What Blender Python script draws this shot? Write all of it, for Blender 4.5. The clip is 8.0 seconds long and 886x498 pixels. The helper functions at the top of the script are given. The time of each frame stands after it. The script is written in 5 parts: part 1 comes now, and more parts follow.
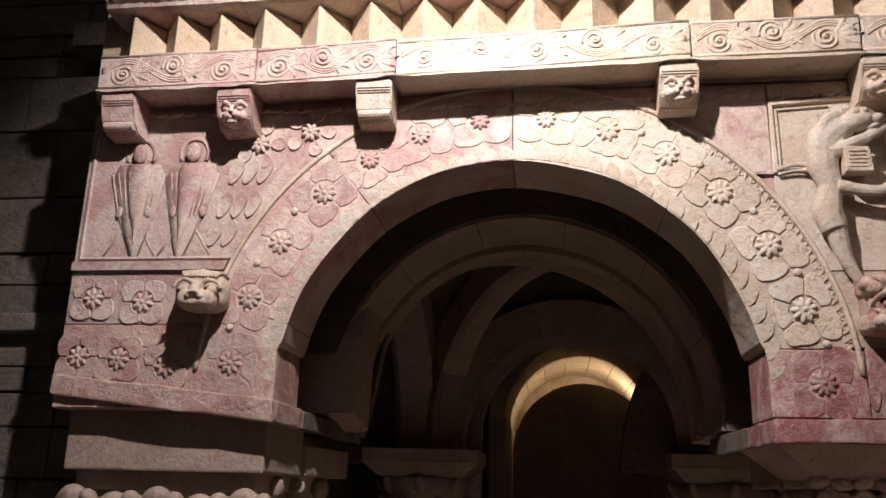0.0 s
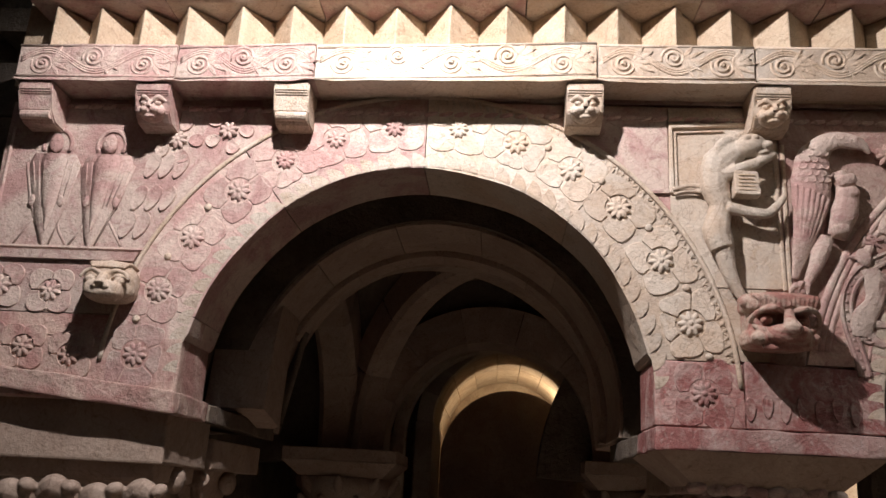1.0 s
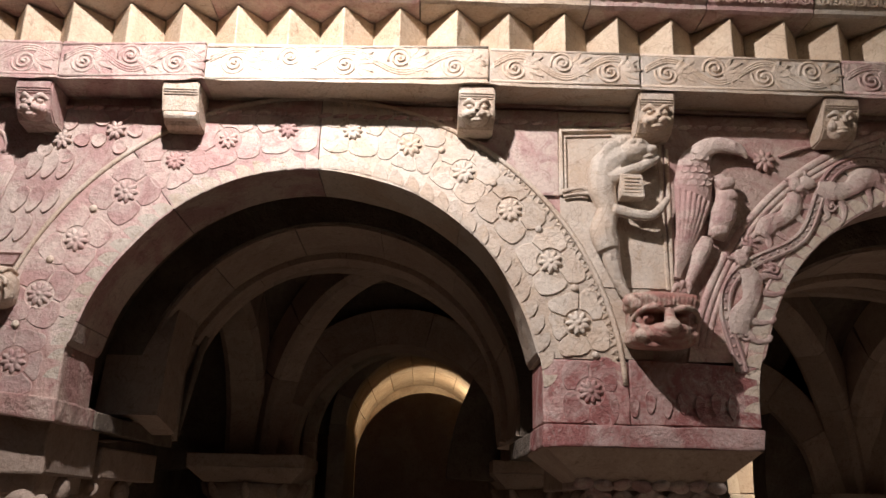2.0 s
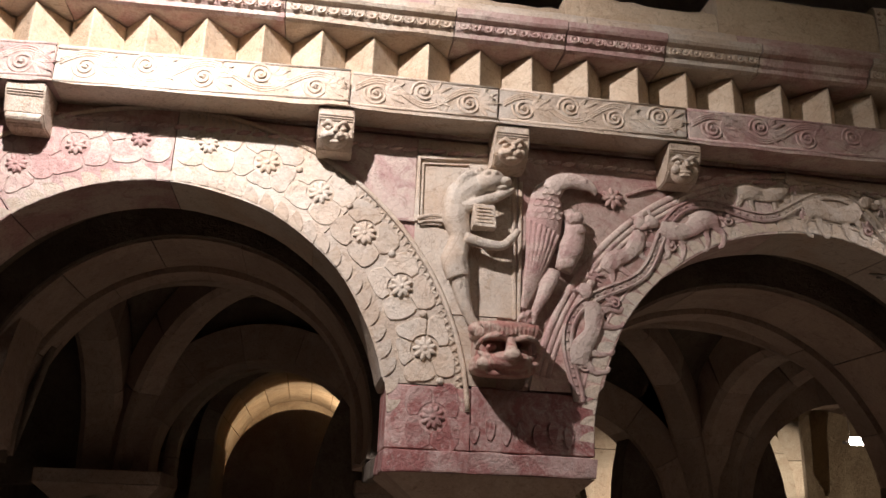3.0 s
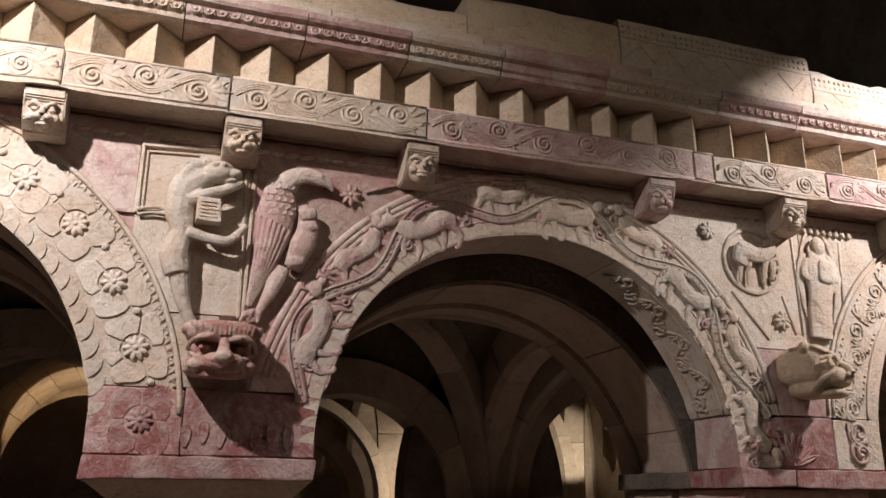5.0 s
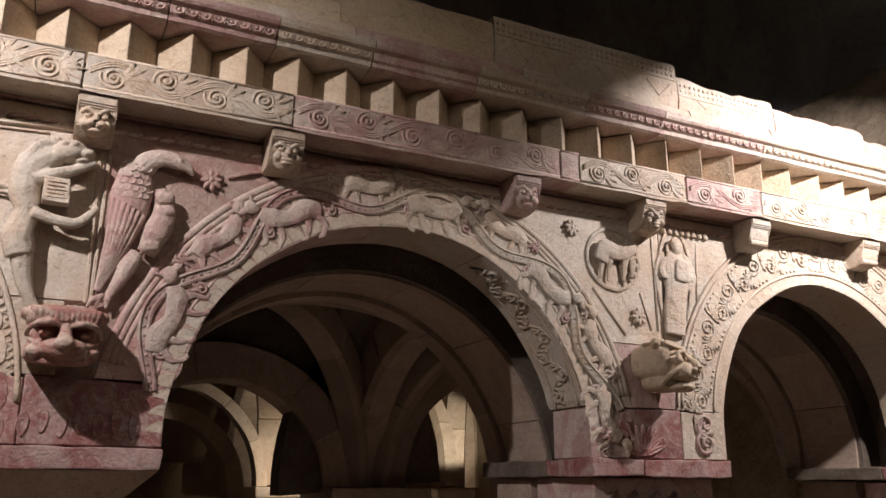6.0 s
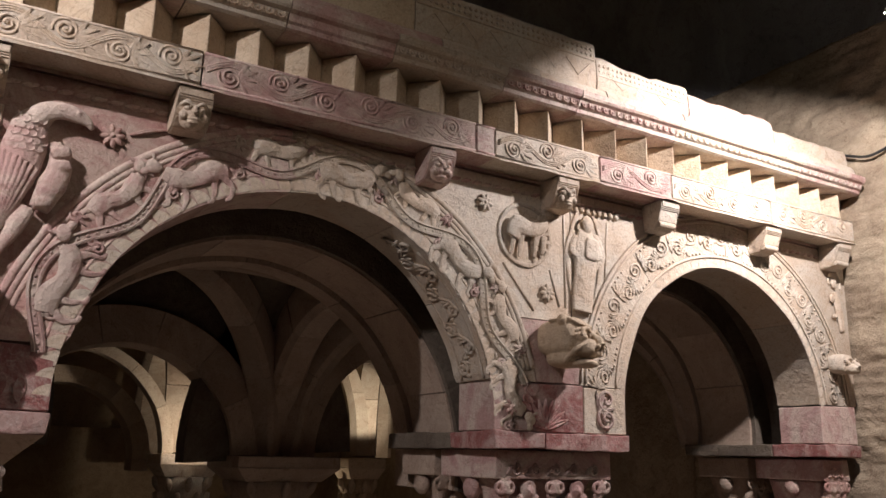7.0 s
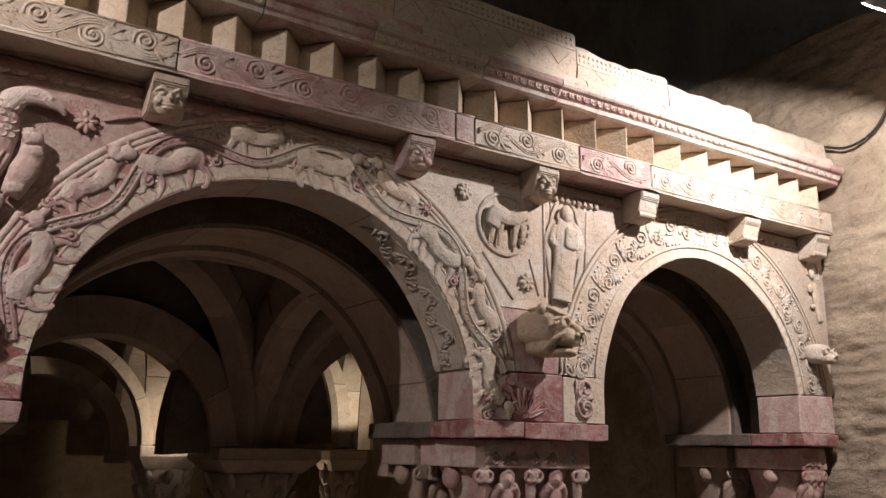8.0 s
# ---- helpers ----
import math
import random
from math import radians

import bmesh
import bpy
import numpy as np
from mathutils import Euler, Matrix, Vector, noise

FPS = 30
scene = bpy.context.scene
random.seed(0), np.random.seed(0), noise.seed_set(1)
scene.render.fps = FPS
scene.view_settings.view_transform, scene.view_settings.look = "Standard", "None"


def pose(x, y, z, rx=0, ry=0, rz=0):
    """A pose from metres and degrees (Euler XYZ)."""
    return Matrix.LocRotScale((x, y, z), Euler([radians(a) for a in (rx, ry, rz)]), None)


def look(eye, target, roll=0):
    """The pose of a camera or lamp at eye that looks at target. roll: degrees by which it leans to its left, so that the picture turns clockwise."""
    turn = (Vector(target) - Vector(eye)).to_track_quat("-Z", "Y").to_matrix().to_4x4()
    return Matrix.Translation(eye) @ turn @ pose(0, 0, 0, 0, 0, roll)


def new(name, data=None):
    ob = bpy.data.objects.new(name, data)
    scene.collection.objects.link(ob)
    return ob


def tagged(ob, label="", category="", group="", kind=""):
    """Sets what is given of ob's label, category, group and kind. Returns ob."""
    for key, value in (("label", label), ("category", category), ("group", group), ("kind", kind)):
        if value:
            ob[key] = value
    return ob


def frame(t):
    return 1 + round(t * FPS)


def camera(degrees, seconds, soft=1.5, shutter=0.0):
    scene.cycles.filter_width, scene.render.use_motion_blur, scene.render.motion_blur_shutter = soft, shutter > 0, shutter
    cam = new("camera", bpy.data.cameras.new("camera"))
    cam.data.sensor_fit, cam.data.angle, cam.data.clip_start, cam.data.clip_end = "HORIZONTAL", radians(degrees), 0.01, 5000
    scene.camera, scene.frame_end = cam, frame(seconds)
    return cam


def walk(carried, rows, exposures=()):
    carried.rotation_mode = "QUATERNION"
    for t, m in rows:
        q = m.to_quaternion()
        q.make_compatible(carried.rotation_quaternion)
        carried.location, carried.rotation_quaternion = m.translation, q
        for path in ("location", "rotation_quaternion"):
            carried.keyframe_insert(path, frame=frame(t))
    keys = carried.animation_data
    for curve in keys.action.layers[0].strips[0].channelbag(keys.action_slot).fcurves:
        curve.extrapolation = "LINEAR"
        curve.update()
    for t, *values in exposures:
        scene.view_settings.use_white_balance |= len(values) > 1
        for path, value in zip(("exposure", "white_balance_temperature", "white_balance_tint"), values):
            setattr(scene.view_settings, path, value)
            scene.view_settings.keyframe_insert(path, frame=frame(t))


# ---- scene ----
cam = camera(56.0, 8.0)
PATH = [
    (0, (1.739, -2.559, 1.738), (1.485, -0.654, 2.294), 1.5),
    (0.5, (1.812, -2.585, 1.73), (1.629, -0.676, 2.296), 2.0),
    (1, (1.892, -2.619, 1.716), (1.752, -0.708, 2.289), 3.1),
    (1.5, (1.949, -2.614, 1.713), (1.879, -0.698, 2.284), 2.1),
    (3, (2.153, -2.656, 1.741), (2.428, -0.777, 2.369), 2.0),
    (3.5, (2.266, -2.652, 1.77), (2.641, -0.784, 2.381), 2.0),
    (4, (2.361, -2.648, 1.782), (2.808, -0.799, 2.397), 0.7),
    (4.5, (2.451, -2.672, 1.81), (2.965, -0.834, 2.408), 0.3),
    (5, (2.547, -2.722, 1.831), (3.176, -0.915, 2.413), 0.3),
    (6.5, (2.72, -2.81, 1.856), (3.648, -1.115, 2.371), 0.7),
    (7, (2.748, -2.809, 1.853), (3.75, -1.147, 2.338), 1.2),
    (7.5, (2.775, -2.803, 1.782), (3.808, -1.166, 2.287), 0.5),
    (8, (2.776, -2.807, 1.837), (3.811, -1.162, 2.308), 1.0),
]
walk(cam, [(t, look(eye, target, roll)) for t, eye, target, roll in PATH])

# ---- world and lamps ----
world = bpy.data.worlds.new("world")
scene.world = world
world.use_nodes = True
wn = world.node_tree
# sky light enters by the unseen opening added in the west wall
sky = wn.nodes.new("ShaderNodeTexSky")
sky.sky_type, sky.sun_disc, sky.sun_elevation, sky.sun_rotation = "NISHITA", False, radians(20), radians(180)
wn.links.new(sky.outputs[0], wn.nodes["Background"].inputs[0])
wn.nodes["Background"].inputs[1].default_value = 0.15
scene.view_settings.exposure = 0.0


def spot(name, eye, target, watts, size, blend, colour, radius=0.03):
    d = bpy.data.lights.new(name, "SPOT")
    d.energy, d.spot_size, d.spot_blend, d.color, d.shadow_soft_size = watts, radians(size), blend, colour, radius
    ob = new(name, d)
    ob.matrix_world = look(eye, target)
    return ob


FLOOD_A, FLOOD_B = (1.42, -1.35, 3.90), (6.03, -1.07, 3.694)
WARM = (1.0, 0.915, 0.920)
spot("flood_light_a", FLOOD_A, (1.72, 0, 2.38), 375, 128, 0.55, WARM)
spot("flood_light_b", FLOOD_B, (6.22, 0, 2.56), 275, 137, 0.2, WARM)
VAULT_LAMP = (5.19, 1.72, 2.265)
spot("vault_spot", (5.24, 1.90, 2.265), (5.88, 3.72, 2.30), 210, 20, 0.4, (1.0, 0.88, 0.72))
REAR_A, REAR_B, REAR_C = (2.44, 5.98, 2.42), (4.76, 3.40, 2.02), (5.45, 4.5, 0.22)
spot("rear_lamp_a", REAR_A, (2.20, 5.95, 3.0), 32, 160, 0.4, (1.0, 0.84, 0.64))
# two unseen lamps, added to brighten the arches beyond the gallery
spot("far_fill_b", REAR_B, (4.25, 4.15, 2.3), 22, 120, 0.5, (1.0, 0.84, 0.68))
spot("far_fill_c", REAR_C, (5.9, 4.6, 2.6), 60, 80, 0.4, (1.0, 0.82, 0.62))


# ---- materials ----
def stone(name, light, dark, stain, scale=3.0, rough=0.62, bump=0.55, veins=0.5, soot=0.0):
    """Weathered carved stone: two colours in clouds, veins and stains, a grain and fine relief."""
    m = bpy.data.materials.new(name)
    m.use_nodes = True
    nt = m.node_tree
    n, l = nt.nodes, nt.links
    b = n["Principled BSDF"]
    geo = n.new("ShaderNodeNewGeometry")
    info = n.new("ShaderNodeObjectInfo")
    offs = n.new("ShaderNodeVectorMath")
    offs.operation = "MULTIPLY_ADD"
    offs.inputs[1].default_value = (1, 1, 1)
    comb = n.new("ShaderNodeCombineXYZ")
    mul = n.new("ShaderNodeMath")
    mul.operation = "MULTIPLY"
    mul.inputs[1].default_value = 0.7
    l.new(info.outputs["Random"], mul.inputs[0])
    l.new(mul.outputs[0], comb.inputs[0])
    l.new(mul.outputs[0], comb.inputs[2])
    l.new(geo.outputs["Position"], offs.inputs[0])
    l.new(comb.outputs[0], offs.inputs[2])

    def tex(sc, detail, roughness=0.6, distort=0.0, src=offs):
        t = n.new("ShaderNodeTexNoise")
        t.inputs["Scale"].default_value, t.inputs["Detail"].default_value = sc, detail
        t.inputs["Roughness"].default_value, t.inputs["Distortion"].default_value = roughness, distort
        l.new(src.outputs[0], t.inputs["Vector"])
        return t

    def ramp(src, lo, hi, a=(0, 0, 0, 1), c=(1, 1, 1, 1)):
        r = n.new("ShaderNodeValToRGB")
        r.color_ramp.elements[0].position, r.color_ramp.elements[1].position = lo, hi
        r.color_ramp.elements[0].color, r.color_ramp.elements[1].color = a, c
        l.new(src, r.inputs[0])
        return r

    def mix(fac, a, c, mode="MIX", amount=None):
        x = n.new("ShaderNodeMix")
        x.data_type, x.blend_type = "RGBA", mode
        if amount is None:
            l.new(fac, x.inputs["Factor"])
        else:
            x.inputs["Factor"].default_value = amount
        for value, socket in ((a, x.inputs["A"]), (c, x.inputs["B"])):
            if isinstance(value, tuple):
                socket.default_value = (*value, 1)
            else:
                l.new(value, socket)
        return x.outputs["Result"]

    clouds = ramp(tex(scale, 6, 0.68, 1.0).outputs[0], 0.42, 0.58)
    col = mix(clouds.outputs[0], light, dark)
    blot = ramp(tex(scale * 3.7, 6, 0.7, 1.5).outputs[0], 0.54, 0.70)
    half = n.new("ShaderNodeMath")
    half.operation = "MULTIPLY"
    half.inputs[1].default_value = veins
    l.new(blot.outputs[0], half.inputs[0])
    col = mix(half.outputs[0], col, stain)
    grain = ramp(tex(95, 4, 0.7).outputs[0], 0.3, 0.7, (0.80, 0.79, 0.78, 1), (1.08, 1.08, 1.07, 1))
    col = mix(None, col, grain.outputs[0], "MULTIPLY", 0.85)
    tone = ramp(info.outputs["Random"], 0.0, 1.0, (0.84, 0.83, 0.82, 1), (1.08, 1.06, 1.04, 1))
    col = mix(None, col, tone.outputs[0], "MULTIPLY", 1.0)
    pits = ramp(tex(34, 3, 0.6).outputs[0], 0.30, 0.38, (0.66, 0.62, 0.58, 1), (1, 1, 1, 1))
    col = mix(None, col, pits.outputs[0], "MULTIPLY", 0.7 + soot)
    ridge = n.new("ShaderNodeMath")
    ridge.operation = "SUBTRACT"
    ridge.inputs[1].default_value = 0.5
    l.new(tex(scale * 1.6, 3, 0.55, 2.2).outputs[0], ridge.inputs[0])
    size = n.new("ShaderNodeMath")
    size.operation = "ABSOLUTE"
    l.new(ridge.outputs[0], size.inputs[0])
    crack = ramp(size.outputs[0], 0.0, 0.010, (0.60, 0.55, 0.52, 1), (1, 1, 1, 1))
    col = mix(None, col, crack.outputs[0], "MULTIPLY", 0.6)
    l.new(col, b.inputs["Base Color"])
    rr = ramp(tex(18, 4).outputs[0], 0.3, 0.7, (rough - 0.12,) * 3 + (1,), (rough + 0.14,) * 3 + (1,))
    l.new(rr.outputs[0], b.inputs["Roughness"])
    b.inputs["Specular IOR Level"].default_value = 0.35
    low = n.new("ShaderNodeMath")
    low.operation = "MULTIPLY_ADD"
    low.inputs[1].default_value = 1.6
    l.new(tex(8, 4, 0.6, 0.6).outputs[0], low.inputs[0])
    l.new(tex(30, 5, 0.65).outputs[0], low.inputs[2])
    add = n.new("ShaderNodeMath")
    add.operation = "MULTIPLY_ADD"
    add.inputs[1].default_value = 0.30
    l.new(tex(120, 5, 0.7).outputs[0], add.inputs[0])
    l.new(low.outputs[0], add.inputs[2])
    bp = n.new("ShaderNodeBump")
    bp.inputs["Strength"].default_value, bp.inputs["Distance"].default_value = bump, 0.012
    l.new(add.outputs[0], bp.inputs["Height"])
    l.new(bp.outputs[0], b.inputs["Normal"])
    return m


CREAM = stone("cream_marble", (0.61, 0.545, 0.465), (0.56, 0.45, 0.35), (0.48, 0.36, 0.24), 2.2, veins=0.6)
PINK = stone("pink_marble", (0.59, 0.485, 0.425), (0.475, 0.305, 0.28), (0.341, 0.172, 0.171), 3.4, veins=0.75)
ROSE = stone("rose_marble", (0.56, 0.42, 0.36), (0.43, 0.245, 0.22), (0.31, 0.13, 0.125), 4.2, veins=0.7)
RED = stone("red_marble", (0.47, 0.32, 0.29), (0.31, 0.12, 0.11), (0.54, 0.45, 0.41), 7.0, veins=0.75)
RUDDY = stone("ruddy_marble", (0.50, 0.40, 0.33), (0.37, 0.18, 0.15), (0.30, 0.10, 0.085), 8.5, veins=0.6)
BUFF = stone("buff_stone", (0.62, 0.51, 0.38), (0.54, 0.42, 0.30), (0.42, 0.28, 0.18), 3.0, veins=0.4)
GREYWALL = stone("grey_schist", (0.19, 0.16, 0.13), (0.13, 0.11, 0.09), (0.075, 0.062, 0.052), 3.0, 0.8, 0.8)
RUBBLE = stone("plastered_rubble", (0.50, 0.41, 0.30), (0.37, 0.29, 0.21), (0.24, 0.18, 0.13), 2.4, 0.85, 1.0)
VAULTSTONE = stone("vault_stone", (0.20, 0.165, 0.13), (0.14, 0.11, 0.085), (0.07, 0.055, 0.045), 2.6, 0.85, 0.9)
RIBSTONE = stone("rib_stone", (0.46, 0.365, 0.295), (0.39, 0.295, 0.235), (0.29, 0.21, 0.165), 2.4, 0.7, 0.4)
CEILSTONE = stone("ceiling_plaster", (0.36, 0.36, 0.38), (0.27, 0.27, 0.29), (0.13, 0.13, 0.14), 1.6, 0.85, 0.9)
FLOORSTONE = stone("floor_stone", (0.42, 0.36, 0.29), (0.35, 0.29, 0.23), (0.25, 0.20, 0.16), 1.8, 0.6, 0.4)
FARSTONE = stone("far_stone", (0.50, 0.42, 0.33), (0.43, 0.34, 0.26), (0.34, 0.25, 0.18), 2.5, 0.75, 0.4)
OCHRE = stone("ochre_plaster", (0.50, 0.38, 0.25), (0.40, 0.29, 0.185), (0.28, 0.19, 0.12), 2.5, 0.8, 0.5)


def plain(name, colour, rough, metal=0.0, glow=0.0):
    m = bpy.data.materials.new(name)
    m.use_nodes = True
    b = m.node_tree.nodes["Principled BSDF"]
    b.inputs["Base Color"].default_value = (*colour, 1)
    b.inputs["Roughness"].default_value, b.inputs["Metallic"].default_value = rough, metal
    if glow:
        b.inputs["Emission Color"].default_value, b.inputs["Emission Strength"].default_value = (1.0, 0.93, 0.82, 1), glow
    return m


WHITE_METAL = plain("white_enamel", (0.75, 0.75, 0.73), 0.35)
BLACK = plain("black_rubber", (0.02, 0.02, 0.02), 0.5)
LENS = plain("lit_lens", (0.9, 0.9, 0.9), 0.2, 0.0, 25.0)


# ---- mesh helpers ----
def fused(ob, grain=0.0035, rounds=2):
    """Melts the masses of a carving into one continuous worn surface."""
    m = ob.modifiers.new("fuse", "REMESH")
    m.mode, m.voxel_size, m.use_smooth_shade = "VOXEL", grain, True
    if rounds:
        q = ob.modifiers.new("wear", "SMOOTH")
        q.factor, q.iterations = 0.5, rounds
    return ob


def part(name, bm, material, parent=None, label="", smooth=False):
    """One bmesh as one mesh object, under a thing or a part."""
    bmesh.ops.recalc_face_normals(bm, faces=bm.faces)
    me = bpy.data.meshes.new(name)
    bm.to_mesh(me)
    bm.free()
    me.materials.append(material)
    if smooth:
        for p in me.polygons:
            p.use_smooth = True
    ob = new(name, me)
    if parent is not None:
        ob.parent = parent
    if label:
        ob["label"] = label
    return ob


def thing(name, label, category, group="", kind=""):
    return tagged(new(name), label, category, group, kind)


def hexa(bm, corners):
    v = [bm.verts.new(c) for c in corners]
    for f in ((0, 1, 2, 3), (4, 5, 6, 7), (0, 1, 5, 4), (1, 2, 6, 5), (2, 3, 7, 6), (3, 0, 4, 7)):
        bm.faces.new([v[i] for i in f])
    return v


def box(bm, x0, x1, y0, y1, z0, z1, edge=0.0, wobble=0.0):
    """A block whose edges are chamfered by edge and whose corners wander by wobble."""
    tmp = bmesh.new()
    r = lambda: random.uniform(-wobble, wobble)
    hexa(tmp, [(x + r(), y + r(), z + r()) for z in (z0, z1) for x, y in ((x0, y0), (x1, y0), (x1, y1), (x0, y1))])
    if edge:
        bmesh.ops.bevel(tmp, geom=list(tmp.edges), offset=edge, segments=2, affect="EDGES", profile=0.6)
    absorb(bm, tmp)


def absorb(bm, tmp):
    base = len(bm.verts)
    tmp.verts.index_update()
    for v in tmp.verts:
        bm.verts.new(v.co)
    bm.verts.ensure_lookup_table()
    for f in tmp.faces:
        bm.faces.new([bm.verts[base + v.index] for v in f.verts])
    tmp.free()


BALL = {}
for level in (1, 2, 3):
    ball_bm = bmesh.new()
    bmesh.ops.create_icosphere(ball_bm, subdivisions=level, radius=1.0)
    ball_bm.verts.index_update()
    BALL[level] = ([v.co.copy() for v in ball_bm.verts], [[v.index for v in f.verts] for f in ball_bm.faces])
    ball_bm.free()


def blob(bm, at, radii, turn=0.0, level=2, lean=0.0, square=1.0):
    """An ellipsoid turned by turn degrees about the wall's normal."""
    m = pose(at[0], at[1], at[2], lean, -turn, 0) @ Matrix.Diagonal((*radii, 1))
    co, faces = BALL[level]
    vs = [bm.verts.new(m @ (c if square == 1.0 else Vector([math.copysign(abs(q) ** square, q) for q in c]))) for c in co]
    for f in faces:
        bm.faces.new([vs[i] for i in f])


def tube(bm, pts, radii, sides=7, flat=1.0):
    """A limb or stem along pts; flat squeezes it towards the wall."""
    pts = [Vector(p) for p in pts]
    if not isinstance(radii, (list, tuple)):
        radii = [radii] * len(pts)
    rings = []
    for i, p in enumerate(pts):
        d = (pts[min(i + 1, len(pts) - 1)] - pts[max(i - 1, 0)]).normalized()
        out = Vector((0, -1, 0)) if abs(d.y) < 0.9 else Vector((0, 0, 1))
        side = d.cross(out).normalized()
        up = side.cross(d).normalized()
        rings.append([bm.verts.new(p + radii[i] * (math.cos(a) * side + flat * math.sin(a) * up))
                      for a in (2 * math.pi * k / sides for k in range(sides))])
    for r0, r1 in zip(rings, rings[1:]):
        for k in range(sides):
            bm.faces.new((r0[k], r0[(k + 1) % sides], r1[(k + 1) % sides], r1[k]))
    bm.faces.new(rings[0][::-1])
    bm.faces.new(rings[-1])


def smooth_line(pts, steps=6):
    """A smooth curve through a few points."""
    p = [Vector(q) for q in pts]
    p = [2 * p[0] - p[1]] + p + [2 * p[-1] - p[-2]]
    out = []
    for a, b, c, d in zip(p, p[1:], p[2:], p[3:]):
        for k in range(steps):
            t = k / steps
            out.append(0.5 * (2 * b + (c - a) * t + (2 * a - 5 * b + 4 * c - d) * t * t + (3 * b - a - 3 * c + d) * t ** 3))
    out.append(p[-2])
    return out


def limb(bm, pts, radii, sides=8, flat=0.8, steps=5):
    """A smooth tapering limb through a few points."""
    line = smooth_line(pts, steps)
    n = len(line) - 1
    rad = []
    for i in range(n + 1):
        u = i / n * (len(radii) - 1)
        k = min(int(u), len(radii) - 2)
        rad.append(radii[k] + (radii[k + 1] - radii[k]) * (u - k))
    tube(bm, line, rad, sides, flat)


def ring(bm, cx, cz, r0, r1, a0, a1, y0, y1, n=0, wobble=0.0, foot=-9.0):
    """A stone of an arch: between two radii and two angles (degrees), from y0 back to y1."""
    n = n or max(2, int(abs(a1 - a0) / 4))
    rows = []
    for k in range(n + 1):
        a = radians(a0 + (a1 - a0) * k / n)
        w = noise.noise((cx + a * 3, cz, r0)) * wobble
        c, s = math.cos(a), math.sin(a)
        rows.append([bm.verts.new((cx + r * c, y, max(foot, cz + r * s))) for r, y in ((r0 + w, y0), (r1, y0), (r1, y1), (r0 + w, y1))])
    for p, q in zip(rows, rows[1:]):
        for k in range(4):
            bm.faces.new((p[k], p[(k + 1) % 4], q[(k + 1) % 4], q[k]))
    bm.faces.new(rows[0][::-1])
    bm.faces.new(rows[-1])


def sweep(bm, pts, w, h):
    """A square rib below the line pts: w wide, h deep."""
    pts = [Vector(p) for p in pts]
    rows = []
    for i, p in enumerate(pts):
        d = (pts[min(i + 1, len(pts) - 1)] - pts[max(i - 1, 0)]).normalized()
        flat = Vector((d.x, d.y, 0)).normalized()
        side = Vector((-flat.y, flat.x, 0))
        up = d.cross(side).normalized()
        if up.z < 0:
            up = -up
        c = 0.16 * w
        rows.append([bm.verts.new(p + side * a + up * b) for a, b in
                     ((-w / 2, h), (-w / 2, c), (-w / 2 + c, 0), (w / 2 - c, 0), (w / 2, c), (w / 2, h))])
    for p, q in zip(rows, rows[1:]):
        for k in range(6):
            bm.faces.new((p[k], p[(k + 1) % 6], q[(k + 1) % 6], q[k]))
    bm.faces.new(rows[0][::-1])
    bm.faces.new(rows[-1])


def leaf(bm, x, z, y, length, width, turn, lift=0.012, pts=5):
    """A leaf carved in low relief on the wall, from (x, z) outwards along turn degrees, with a hollow midrib."""
    ca, sa = math.cos(radians(turn)), math.sin(radians(turn))
    left, mid, right = [], [], []
    for k in range(pts + 1):
        u = k / pts
        half = width / 2 * math.sin(math.pi * min(1, 0.06 + 0.94 * u) ** 0.8) ** 0.8 if 0 < k < pts else width * 0.05
        for row, v, d in ((left, half, 0.0), (mid, 0, lift * 0.45), (right, -half, 0.0)):
            row.append((x + ca * u * length - sa * v, y - d, z + sa * u * length + ca * v))
    lm = [((a[0] * 0.45 + b[0] * 0.55), y - lift, (a[2] * 0.45 + b[2] * 0.55)) for a, b in zip(left, mid)]
    rm = [((a[0] * 0.45 + b[0] * 0.55), y - lift, (a[2] * 0.45 + b[2] * 0.55)) for a, b in zip(right, mid)]
    rows = [[bm.verts.new(c) for c in r] for r in (left, lm, mid, rm, right)]
    for p, q in zip(rows, rows[1:]):
        for k in range(pts):
            bm.faces.new((p[k], p[k + 1], q[k + 1], q[k]))


def pad(bm, x, z, y, length, width, turn, lift=0.01, n=12):
    """A broad rounded petal with a sharp rim, carved flat."""
    ca, sa = math.cos(radians(turn)), math.sin(radians(turn))

    def outline(scale, d):
        out = []
        for k in range(n):
            a = 2 * math.pi * k / n
            u, v = 0.5 + 0.5 * math.cos(a) * scale, 0.5 * math.sin(a) * scale * (0.62 + 0.38 * (0.5 + 0.5 * math.cos(a)))
            out.append(bm.verts.new((x + ca * u * length - sa * v * width, y - d, z + sa * u * length + ca * v * width)))
        return out
    a, b, c = outline(1.0, -0.002), outline(0.95, lift), outline(0.5, lift * 0.55)
    for p, q in ((a, b), (b, c)):
        for k in range(n):
            bm.faces.new((p[k], p[(k + 1) % n], q[(k + 1) % n], q[k]))
    bm.faces.new(c)


